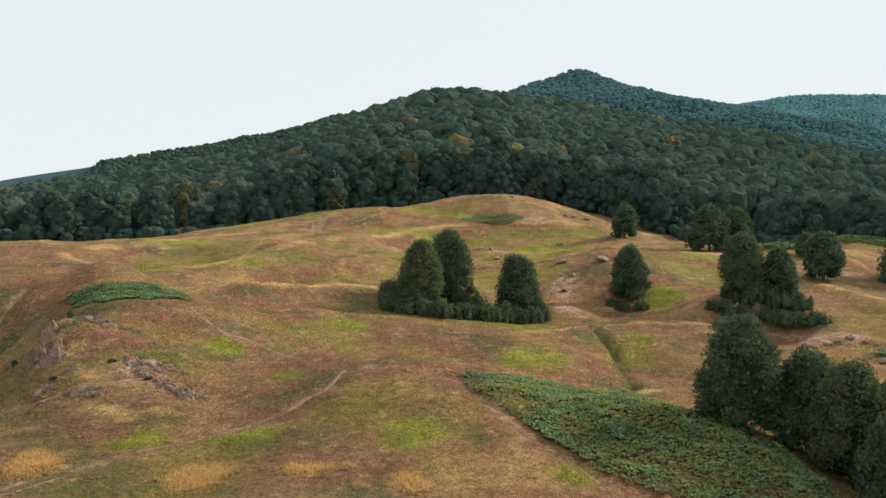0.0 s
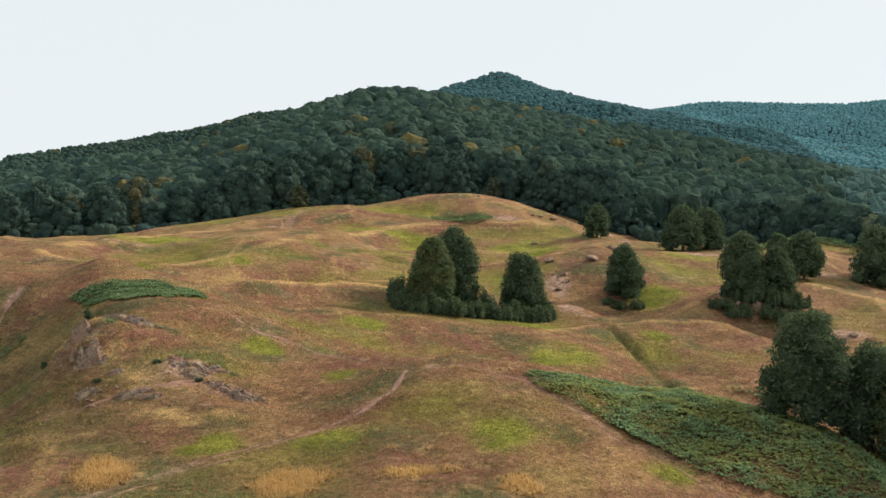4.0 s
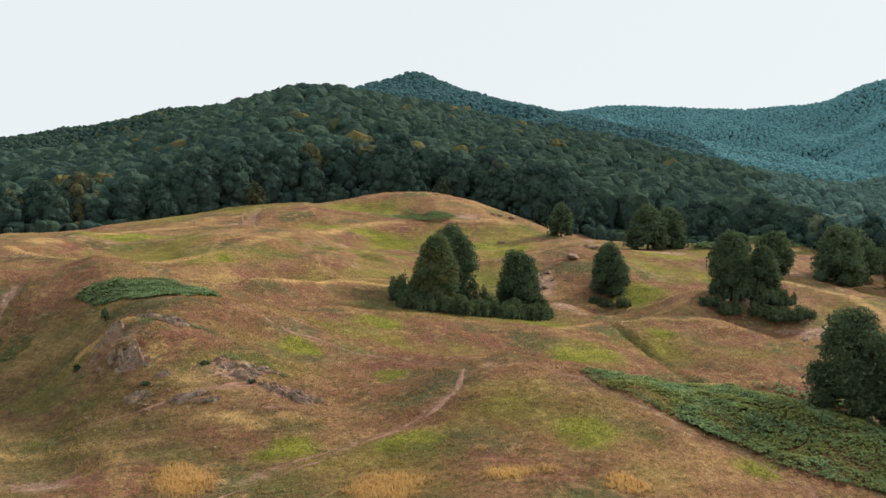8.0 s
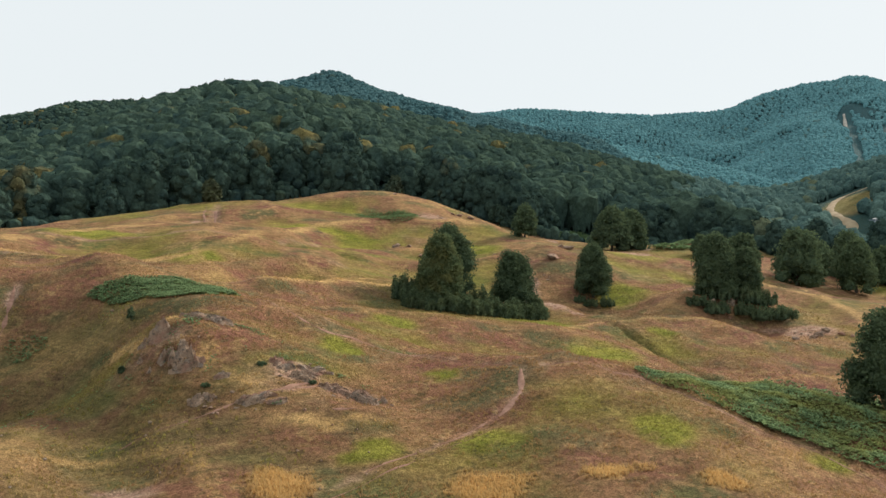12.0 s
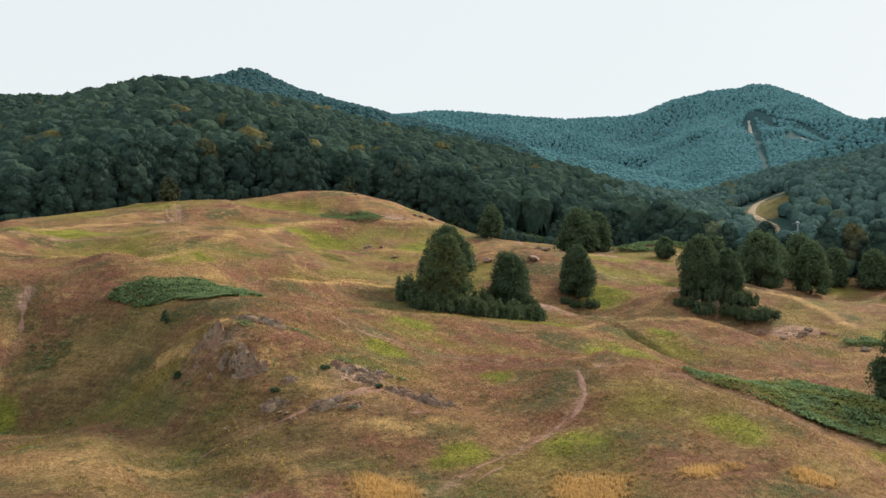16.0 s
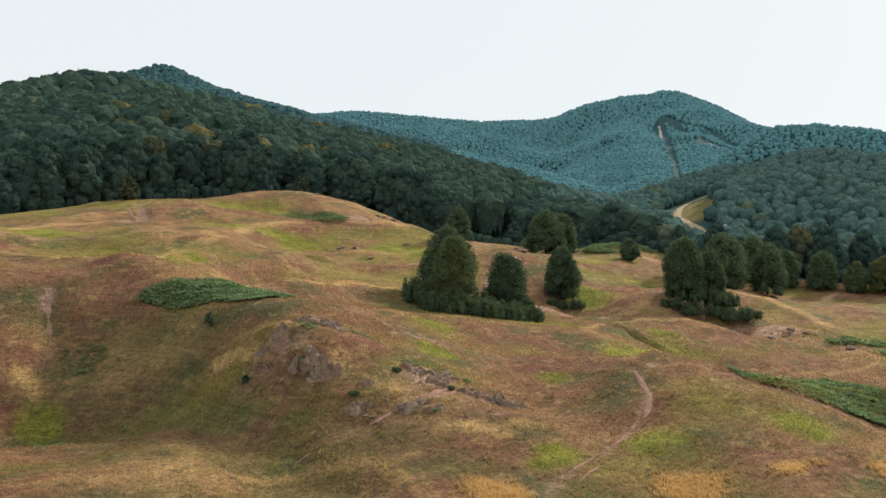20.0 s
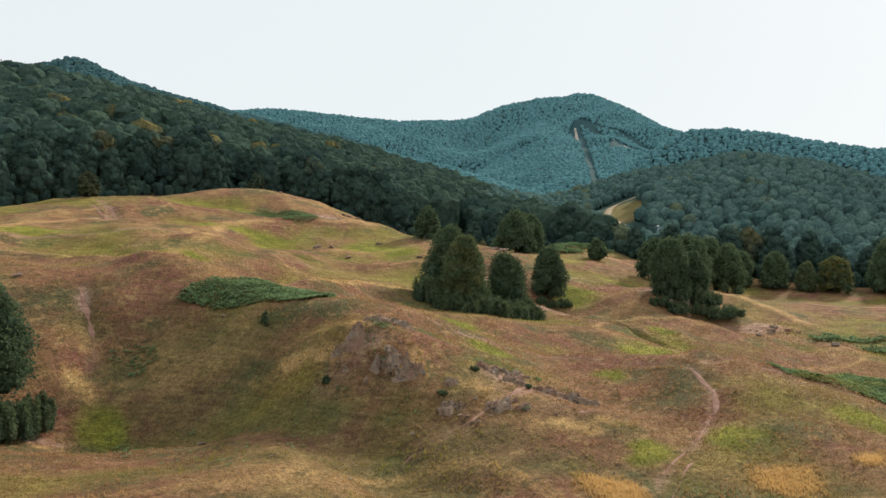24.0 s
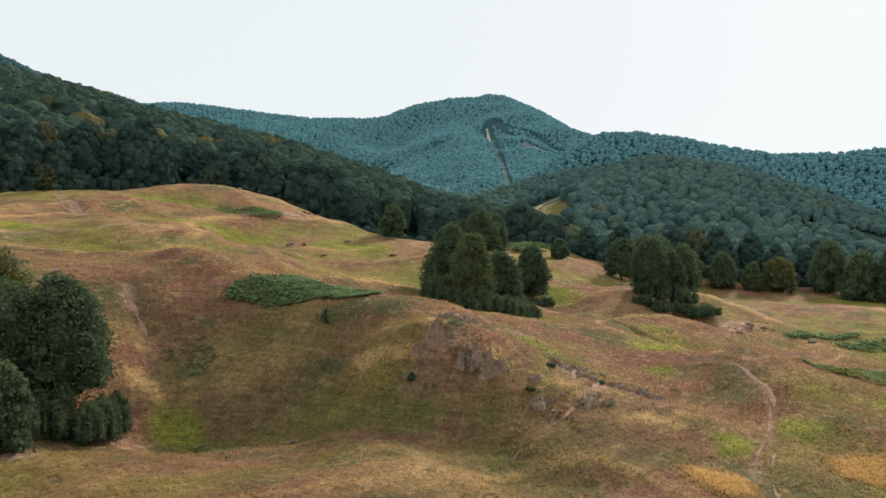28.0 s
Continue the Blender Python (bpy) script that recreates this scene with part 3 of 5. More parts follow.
def on_ground(x, y):
    """The height of the ground's mesh at a place."""
    x, y = np.asarray(x, float), np.asarray(y, float)
    i = np.clip(np.searchsorted(gx, x) - 1, 0, nx - 2)
    j = np.clip(np.searchsorted(gy, y) - 1, 0, ny - 2)
    u, v = (x - gx[i]) / (gx[i + 1] - gx[i]), (y - gy[j]) / (gy[j + 1] - gy[j])
    g = GZ.reshape(ny, nx)
    low = np.where(u > v, g[j, i] + u * (g[j, i + 1] - g[j, i]) + v * (g[j + 1, i + 1] - g[j, i + 1]), g[j, i] + v * (g[j + 1, i] - g[j, i]) + u * (g[j + 1, i + 1] - g[j + 1, i]))
    return low


def ribbon(name, label, line, width, mat, lift, seed, step=0.35, gap=0.0):
    """A trodden strip along a line, with ragged edges, worn through in places."""
    at = np.array(line, float)
    way = np.r_[0, np.cumsum(np.hypot(*np.diff(at, axis=0).T))]
    s = np.arange(0, way[-1], step)
    x, y = np.interp(s, way, at[:, 0]), np.interp(s, way, at[:, 1])
    soft = np.ones(9) / 9
    x, y = np.convolve(np.pad(x, 4, "edge"), soft, "valid"), np.convolve(np.pad(y, 4, "edge"), soft, "valid")
    dx, dy = np.gradient(x), np.gradient(y)
    far = np.hypot(dx, dy) + 1e-9
    px, py = -dy / far, dx / far
    wander = 0.5 * width * vnoise(s, 0 * s, 9 * width + 1, seed)
    half = width * (0.5 + 0.3 * vnoise(s, 0 * s + 5, 2.2 * width + 0.5, seed + 1) + 0.15 * vnoise(s, 0 * s + 9, 0.8 * width, seed + 2)) * np.clip((s + 0.4) / (6 * width), 0.15, 1) * np.clip((s[-1] - s + 0.4) / (6 * width), 0.1, 1)
    half = half * np.where(vnoise(s, 0 * s + 3, 6 * width + 2, seed + 3) < -1 + gap, 0.12, 1)
    across = np.linspace(-1, 1, 5)
    X = x[:, None] + px[:, None] * (wander[:, None] + half[:, None] * across)
    Y = y[:, None] + py[:, None] * (wander[:, None] + half[:, None] * across)
    Z = on_ground(X, Y) + lift * (1 - 0.8 * across**2)
    k = (np.arange(len(s) - 1)[:, None] * 5 + np.arange(4)).ravel()
    me = mesh_from(name, np.stack([X, Y, Z], 2).reshape(-1, 3), np.c_[k, k + 1, k + 6, k + 5], mat, True)
    return tagged(new(name, me), label, "path", kind="structure")


ribbon("path", "reddish trodden vehicle track across the meadow", TRACK[:5], 0.55, SOIL, 0.05, 301, gap=0.25)
ribbon("path", "faint lower end of the meadow track", TRACK[4:9], 0.16, SOIL, 0.04, 302, gap=1.0)
ribbon("path", "second wheel rut beside the meadow track", [(x + 1.1, y - 0.6) for x, y in TRACK[4:]], 0.16, SOIL, 0.04, 305, gap=1.2)
ribbon("path", "thin reddish footpath climbing the slope", TRACK_UP, 0.24, SOIL, 0.04, 309, gap=0.9)
ribbon("path", "thin reddish footpath beside the bracken", FERN_PATH, 0.15, SOIL, 0.04, 313, gap=0.9)
ribbon("path", "thin pale footpath through the rocks", ROCK_PATH, 0.16, SOIL, 0.04, 317, gap=0.7)
ribbon("path", "pair of bare ruts down the knoll", KNOLL_SCAR, 0.5, SOIL, 0.05, 321, gap=0.5)
ribbon("path", "second bare rut down the knoll", [(x - 2.4, y) for x, y in KNOLL_SCAR], 0.4, SOIL, 0.05, 325, gap=0.6)
ribbon("path", "bare reddish gully down the western slope", WEST_SCAR, 0.36, SOIL, 0.04, 329, gap=0.9)
ribbon("path", "narrow sheep path along the turf crest", WEST_PATH, 0.2, SOIL, 0.04, 333, gap=1.0)
ribbon("path", "narrow sheep path over the far turf", FAR_PATH, 0.35, SOIL, 0.05, 337, gap=1.0)
ribbon("road", "pale dirt road through the valley forest", ROAD, 4.5, ROAD_DIRT, 0.4, 341, 2.0)
ribbon("lift_run", "pale bare chairlift run down the far mountain", LIFT_PATCH, 24, SCREE, 2.5, 345, 6.0)
ribbon("lift_run", "pale bare scar beside the chairlift run", SIDE_SCAR, 22, SCREE, 2.5, 349, 6.0)
for k, line in enumerate(([(-32.3, -57.4), (-27.7, -54.6)], [(-28.2, -60.3), (-25.3, -60.1)], [(-28.2, -56.7), (-25.4, -55.8)])):
    ribbon("path", "short pale worn streak among the rocks", line, 0.24, SOIL, 0.05, 361 + k, gap=0.3)

# ---- trees ----
LEAF_QUAD = np.array([(-0.5, 0, 0), (0, -0.32, 0.06), (0.5, 0, 0), (0, 0.32, 0.06)])


def rotations(rng, count, up, spread):
    """Random turns whose z axis lies near the rows of up."""
    z = up + spread * rng.normal(size=(count, 3))
    z /= np.linalg.norm(z, axis=1, keepdims=True) + 1e-9
    a = rng.normal(size=(count, 3))
    x = np.cross(a, z)
    x /= np.linalg.norm(x, axis=1, keepdims=True) + 1e-9
    return np.stack([x, np.cross(z, x), z], 2)


def ico(level):
    bm = bmesh.new()
    bmesh.ops.create_icosphere(bm, subdivisions=level, radius=1)
    v = np.array([p.co[:] for p in bm.verts])
    f = np.array([[p.index for p in q.verts] for q in bm.faces])
    bm.free()
    return v, f


ICO1, ICO2, ICO3 = ico(1), ico(2), ico(3)
SPIN = np.array(Euler((0.5, 0.35, 0.2)).to_matrix())
ICO1, ICO2 = (ICO1[0] @ SPIN.T, ICO1[1]), (ICO2[0] @ SPIN.T, ICO2[1])


def cap(shape, low):
    """The upper part of a ball."""
    v, f = shape
    f = f[v[f][:, :, 2].mean(1) > low]
    used = np.unique(f)
    return v[used], np.searchsorted(used, f)



def crown_arrays(rng, lobes, leaves, leaf, core=ICO1, shrink=0.78, gap=0.0):
    """A crown: leaf sprays over lobes (rows of x, y, z, rx, ry, rz), and within each lobe a core coloured dark like the
    shade inside. Returns verts, faces (quads), tint.
    """
    lobes = np.asarray(lobes, float)
    area = lobes[:, 3] * lobes[:, 5]
    verts, faces, tint, base = [], [], [], 0
    for lobe, count in zip(lobes, (leaves * area / area.sum()).astype(int) + 4):
        d = rng.normal(size=(count, 3))
        d /= np.linalg.norm(d, axis=1, keepdims=True)
        d[:, 2] = np.where(d[:, 2] < -0.6, -d[:, 2], d[:, 2])
        r = rng.uniform(0.76, 1.22, (count, 1))
        r += 0.12 * np.sin(7 * d[:, :1] + lobe[0]) * np.sin(6 * d[:, 1:2] + lobe[1]) * np.sin(6 * d[:, 2:3])
        at = lobe[:3] + d * r * lobe[3:]
        turn = rotations(rng, count, d * 0.6 + (0, 0, 0.35), 0.8)
        size = leaf * rng.uniform(0.6, 1.35, (count, 1, 1))
        v = at[:, None] + np.einsum("nij,kj->nki", turn, LEAF_QUAD) * size
        verts.append(v.reshape(-1, 3))
        faces.append(base + np.arange(4 * count).reshape(-1, 4))
        # Shading put into the tint: lobes lighter on top, cores darker.
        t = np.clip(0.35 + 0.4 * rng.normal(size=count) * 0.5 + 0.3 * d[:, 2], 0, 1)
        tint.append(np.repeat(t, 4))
        base += 4 * count
        if core is not None:
            cv, cf = core
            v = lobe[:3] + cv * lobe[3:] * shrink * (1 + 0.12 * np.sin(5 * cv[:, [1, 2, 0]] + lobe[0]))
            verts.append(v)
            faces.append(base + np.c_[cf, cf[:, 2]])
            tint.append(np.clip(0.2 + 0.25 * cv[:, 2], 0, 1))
            base += len(v)
    return np.concatenate(verts), np.concatenate(faces), np.concatenate(tint)


def quads_to_mesh(name, verts, faces, tint, autumn, mat):
    """Quads, of which some are triangles with a doubled last corner, as one mesh."""
    tri = faces[:, 2] == faces[:, 3]
    out = np.concatenate([faces[tri][:, :3], faces[~tri][:, [0, 1, 2]], faces[~tri][:, [0, 2, 3]]])
    return mesh_from(name, verts, out, mat, False, {"tint": tint, "autumn": np.broadcast_to(autumn, len(verts))})


def tree_lobes(rng, h, w, clear=0.12, taper=0.6, count=14):
    """Lobes of an uneven crown of height h and width w, whose foot is at clear * h."""
    rows = [(0, 0, h * (0.45 + clear / 2), w * 0.38, w * 0.38, h * (0.5 - clear / 2) * 0.9)]
    for k in range(count):
        f = (k + 0.5) / count
        reach = 0.5 * w * (0.82 + 0.18 * min(1, f * 4)) * math.sqrt(max(0.04, 1 - max(0, (f - 0.3) / 0.71) ** 2.3)) * (1 - 0.25 * taper * f)
        a = k * 2.4 + rng.uniform(-0.6, 0.6)
        r = w * rng.uniform(0.1, 0.22)
        d = max(0, reach - r * 0.8) * rng.uniform(0.74, 1.16)
        z = h * (clear + (0.95 - clear) * f) + rng.uniform(-0.04, 0.04) * h
        rows.append((d * math.cos(a), d * math.sin(a), max(min(z, h - r * 0.8), r * 0.6), r, r, r * rng.uniform(0.8, 1.3)))
    return rows


def tube(rows, sides=8):
    """A tapered limb through rows of x, y, z, radius."""
    bm, rings = bmesh.new(), []
    for k, (x, y, z, r) in enumerate(rows):
        ahead = Vector(rows[min(k + 1, len(rows) - 1)][:3]) - Vector(rows[max(k - 1, 0)][:3])
        turn = ahead.to_track_quat("Z", "Y")
        rings.append([bm.verts.new(Vector((x, y, z)) + turn @ Vector((r * math.cos(a), r * math.sin(a), 0))) for a in [2 * math.pi * s / sides for s in range(sides)]])
    for a, b in zip(rings, rings[1:]):
        for s in range(sides):
            bm.faces.new((a[s], a[(s + 1) % sides], b[(s + 1) % sides], b[s]))
    bm.faces.new(rings[-1])
    return bm


def trunk_mesh(rng, h, thick):
    bend = rng.uniform(-0.3, 0.3, 2)
    return bm_mesh("trunk", tube([(bend[0] * f * f, bend[1] * f * f, h * f - 0.5 * (f == 0), thick * (1.35 if f == 0 else 1 - 0.8 * f)) for f in (0, 0.15, 0.35, 0.6, 0.85)]), BARK, True)


def limb_mesh(rng, h, w, thick, k):
    a, f = k * 2.3 + rng.uniform(-0.4, 0.4), rng.uniform(0.2, 0.5)
    c, s = math.cos(a), math.sin(a)
    return bm_mesh("limb", tube([(0, 0, h * f, thick * 0.5), (c * w * 0.12, s * w * 0.12, h * (f + 0.08), thick * 0.38), (c * w * 0.3, s * w * 0.3, h * (f + 0.22), thick * 0.16)], 6), BARK, True)


def make_tree(name, x, y, h, w, seed, label, category="tree", leaves=5200, leaf=0.5, clear=0.1, taper=0.6, autumn=0.0, lobes=26, limbs=4, mat=None, z=None, group="", bright=0.0):
    rng = np.random.default_rng(seed)
    tree = thing(name, x, y, ground_z(x, y) if z is None else z)
    part("trunk", trunk_mesh(rng, h, 0.028 * h), tree, "dark grey-brown bark")
    for k in range(limbs):
        part("limb", limb_mesh(rng, h, w, 0.028 * h, k), tree)
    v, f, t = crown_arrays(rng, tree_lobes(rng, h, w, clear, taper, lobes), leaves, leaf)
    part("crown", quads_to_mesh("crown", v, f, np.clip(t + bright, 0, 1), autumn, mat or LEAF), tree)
    return tagged(tree, label, category, group)


DARK_CLUMP = "trees of the meadow clump"
make_tree("oak", 0, 0.5, 12.2, 8.8, 1, "tall dark green tree rising over a thicket in the meadow", leaves=17000, leaf=0.31, group=DARK_CLUMP)
make_tree("oak", -3.9, -8.6, 9.8, 6.9, 2, "olive-green tree with sunlit leaves before the taller one", leaves=17000, leaf=0.31, group=DARK_CLUMP, bright=0.6, autumn=0.4, taper=0.75)
make_tree("oak", 10.8, 1.5, 10.0, 7.8, 3, "dense dark green egg-shaped tree beside the thicket", leaves=17000, leaf=0.31, group=DARK_CLUMP, taper=0.85)
make_tree("oak", 30.8, 15.6, 8.8, 6.8, 4, "slim dark green tree standing alone in a hollow", leaves=13000, leaf=0.32)
make_tree("oak", 45.0, 0.2, 9.6, 7.8, 5, "open-crowned green tree on a stony mound", clear=0.0, group="trees on the stony mound", bright=0.06, leaves=13000, leaf=0.34)
make_tree("oak", 50.4, -0.2, 7.4, 5.6, 6, "smaller dark tree on a stony mound", clear=0.0, group="trees on the stony mound", leaves=7000, leaf=0.4)
make_tree("oak", 41, 74, 7.2, 6.6, 7, "small round dark green tree on the knoll's flank", leaves=3200, leaf=0.6)
make_tree("oak", 56.6, 60, 9.4, 9.8, 8, "broad dark green tree above a red earth bank", leaves=5000, leaf=0.6, clear=0.0)
make_tree("oak", 63.5, 64, 8.6, 8.4, 21, "broad dark green tree above a red earth bank", leaves=4600, leaf=0.6, clear=0.0)
make_tree("round_bush", 74.6, 52, 4.6, 5.2, 22, "ball-shaped dark green bush on a bare rise", "bush", leaves=2600, leaf=0.5, clear=0.02, limbs=2)
make_tree("oak", 67.8, 26.5, 8.6, 7.6, 23, "round green tree behind the stony mound", leaves=3600, leaf=0.6, bright=0.05)
for k, (x, y, h, w) in enumerate(((26, -59.4, 9.6, 8.2), (32, -59.6, 9, 7.6), (33.5, -65, 9.4, 8), (36.5, -68.5, 9.4, 7.6), (33.5, -74, 8.8, 7.2), (39.5, -61.5, 8.6, 8))):
    make_tree("oak", x, y, h, w, 30 + k, "tall leafy dark green tree beside the bracken", leaves=14000, leaf=0.32, clear=0.0, taper=0.5, autumn=0.5 if k in (2, 3) else 0.05, group="trees beside the bracken", lobes=20)
make_tree("oak", -66.8, -37.2, 10.4, 7.8, 40, "dark dense tree above a thicket on the slope", leaves=15000, leaf=0.29, clear=0.08, taper=0.7, lobes=24, group="trees on the western slope")
make_tree("oak", -71.5, -36.5, 8.8, 8.2, 41, "dark dense tree above a thicket on the slope", leaves=11000, leaf=0.3, lobes=20, group="trees on the western slope")
make_tree("oak", -72.8, -44.6, 5.4, 4.6, 42, "leafy green tree low on the western slope", leaves=7000, leaf=0.34, bright=0.15, clear=0.03, group="trees on the western slope")
make_tree("withered_tree", -69.2, -29, 8.2, 6.5, 43, "half withered tree with bare limbs and yellowing leaves", leaves=1500, leaf=0.4, clear=0.3, autumn=0.8, limbs=9, bright=0.15, lobes=9)
for k, (x, y, h, w, warm, tone) in enumerate(((87, 35, 12, 11.5, 0, 0), (97.5, 45, 10.5, 11, 0, 0), (106, 40, 11.2, 9.6, 0, 0.08), (131, 45.5, 9.6, 8.2, 0, 0.1), (135.5, 39.5, 7, 6, 0.2, 0.16), (141, 35, 9, 9.4, 0.7, 0.12), (152.5, 27, 13.4, 12.4, 0, 0), (147, 15, 12, 11.4, 0.1, 0.1), (149, 8, 13.6, 10, 0, 0), (159, 3, 12, 11, 0, 0), (124, 52, 9, 9, 0, 0.05), (116, 55, 11, 10, 0, 0))):
    make_tree("meadow_edge_tree", x, y, h, w, 50 + k, "olive-green tree yellowing at the meadow's edge" if warm > 0.1 else "round dark green tree at the meadow's edge", leaves=4200, leaf=0.6, clear=0.0, autumn=warm, bright=tone + 0.1, limbs=2, group="trees at the meadow's edge")
for k, (x, y, h, w, tone) in enumerate(((-29.5, 104, 5.2, 4.6, 0.4), (27, 147, 9, 7, 0.3), (58, 126, 6.4, 8, 0.1), (50, 118, 6, 6, 0.1))):
    make_tree("small_beech", x, y, h, w, 70 + k, "small pale olive tree in front of the forest" if tone > 0.2 else "low dark green tree in front of the forest", leaves=1500, leaf=0.85, clear=0.03, bright=tone, limbs=2, mat=FOREST, autumn=0.25 if tone > 0.2 else 0)


def make_bush(x, y, h, w, seed, label, group, leaves=2000, leaf=0.34):
    """A thicket bush: upright sprays from the ground."""
    rng = np.random.default_rng(seed)
    bush = thing("thicket_bush", x, y, ground_z(x, y) - 0.15)
    rows = []
    for k in range(30):
        a, d = rng.uniform(0, 6.28), 0.42 * w * math.sqrt(rng.random())
        r = w * rng.uniform(0.055, 0.11)
        tall = h * rng.uniform(0.6, 1.1) * (1 - 0.3 * d / (0.42 * w))
        rows.append((d * math.cos(a), d * math.sin(a), tall * 0.45, r, r, tall * 0.55))
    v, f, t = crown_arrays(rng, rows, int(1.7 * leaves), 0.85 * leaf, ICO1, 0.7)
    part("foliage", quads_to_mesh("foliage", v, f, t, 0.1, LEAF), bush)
    for k in range(3):
        part("stem", bm_mesh("stem", tube([(0.1 * k, 0, -0.1, 0.06), (0.2 * math.cos(k * 2), 0.2 * math.sin(k * 2), h * 0.35, 0.04), (0.5 * math.cos(k * 2), 0.5 * math.sin(k * 2), h * 0.7, 0.015)], 5), BARK, True), bush)
    return tagged(bush, label, "bush", group)


for k, (x, y, h, w) in enumerate(((-7.6, -10.2, 3.4, 5.8), (-5, -12.4, 3.0, 6), (-1.6, -11.8, 3.0, 5.8), (1.8, -9.5, 2.7, 5.4), (5.4, -6.8, 3.0, 5.4), (8.4, -5.0, 3.2, 5.8), (11.6, -3.2, 3.2, 5.8), (13.8, -0.6, 2.9, 4.8), (-8, -6.5, 4.2, 5.6), (3.6, -3, 4.6, 6.2), (-4, -2, 4.6, 6))):
    make_bush(x, y, h, w, 100 + k, "dark green thicket bush at the foot of the clump", "thicket of the meadow clump")
for k, (x, y, h, w) in enumerate(((28.8, 12.6, 1.7, 3.2), (27.2, 13.4, 1.4, 2.4), (31.8, 12.6, 1.9, 3.4))):
    make_bush(x, y, h, w, 120 + k, "low dark green bush under a lone tree", "bushes under the lone tree", 700, 0.3)
for k, (x, y, h, w) in enumerate(((45.4, -1.6, 2.9, 4.8), (48, -1.4, 2.9, 4.8), (43.6, 0.2, 3, 4), (51.6, -1.2, 2.9, 4.4), (42.4, -4.2, 2.4, 4.4), (47.4, -4.4, 2.2, 4.0), (50.4, -6.0, 2.7, 5.2), (53.6, -6.0, 2.3, 5.0), (49.4, -2.6, 3.2, 4.8), (40.6, -2, 2.0, 3.6), (52.4, -2.6, 2.6, 4.4))):
    make_bush(x, y, 1.05 * h, 1.1 * w, 130 + k, "dark green bush on the stony mound", "bushes on the stony mound", 900, 0.32)
for k, (x, y, h, w) in enumerate(((-63.4, -38.0, 3.0, 3.2), (-64.8, -39.6, 3.2, 3.6), (-66.6, -40.6, 3.4, 4.0), (-68.8, -40.6, 3.6, 4.0), (-62.8, -36.2, 2.6, 3.0), (-69.5, -37.5, 4, 4.5), (-67, -33.5, 4, 5), (-72.6, -30.5, 5, 6))):
    make_bush(x, y, h, w, 150 + k, "dark green thicket bush on the western slope", "thicket on the western slope", 2400, 0.24)

# ---- the forest ----
def scatter(rng, x0, x1, y0, y1, step):
    """Jittered places, step apart."""
    a, b = np.meshgrid(np.arange(x0, x1, step), np.arange(y0, y1, step))
    p = np.stack([a.ravel(), b.ravel()], 1)
    return p + rng.uniform(-0.48, 0.48, p.shape) * step


def open_wood(x, y):
    """True where trees grow: not on the road, the lift's run and the clearings beside them, partly cut to open the
    camera's view.
    """
    bare = along(x, y, ROAD, 7) + along(x, y, LIFT_RUN, 6) + along(x, y, SIDE_RUN, 5) + along(x, y, DARK_CUT, 7) + along(x, y, LIFT_PATCH, 9) + along(x, y, SIDE_SCAR, 18) + along(x, y, [(px - 24, py - 24) for px, py in SIDE_SCAR], 16)
    bare = bare + blob(x, y, 344, 326, 29, 15, 40, 0.1, 3) + blob(x, y, 78, 122, 14, 9, 30, 0.1, 4)
    return bare <= 0


rng = np.random.default_rng(11)
# the hem: single trees
KINDS = []
for k in range(6):
    h, w = rng.uniform(13.5, 17), rng.uniform(9.5, 12.5)
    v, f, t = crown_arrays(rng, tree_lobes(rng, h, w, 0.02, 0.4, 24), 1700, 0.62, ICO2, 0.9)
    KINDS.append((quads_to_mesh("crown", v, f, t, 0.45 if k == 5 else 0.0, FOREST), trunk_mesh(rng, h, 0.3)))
places = scatter(rng, -150, 230, -40, 300, 7.6)
depth = beyond_edge(places[:, 0], places[:, 1])
hem = places[(depth > 2) & (depth < 20) & open_wood(places[:, 0], places[:, 1])]
hem = hem[np.argsort(hem[:, 1] - np.interp(hem[:, 0], [e[0] for e in FOREST_EDGE], [e[1] for e in FOREST_EDGE]))][:300]
hem_z = height(hem[:, 0], hem[:, 1])
for (x, y), z in zip(hem, hem_z):
    crown, trunk = KINDS[int(rng.choice(6, p=(0.2, 0.2, 0.19, 0.19, 0.17, 0.05)))]
    tree = thing("forest_tree", x, y, z - 0.2, rng.uniform(0, 360), rng.uniform(0.72, 1.12) * (0.78 if x > 66 else 1))
    part("trunk", trunk, tree)
    part("crown", crown, tree)
    tagged(tree, "dark green beech at the forest's edge", "tree", "trees of the forest edge")


def faces_camera(x, y):
    """True on slopes that do not fall away steeply on the far side of a crest, seen from the camera."""
    far = np.hypot(x, y + 100)
    ux, uy = x / far, (y + 100) / far
    return height(x + 12 * ux, y + 12 * uy) - height(x - 12 * ux, y - 12 * uy) > -4.5


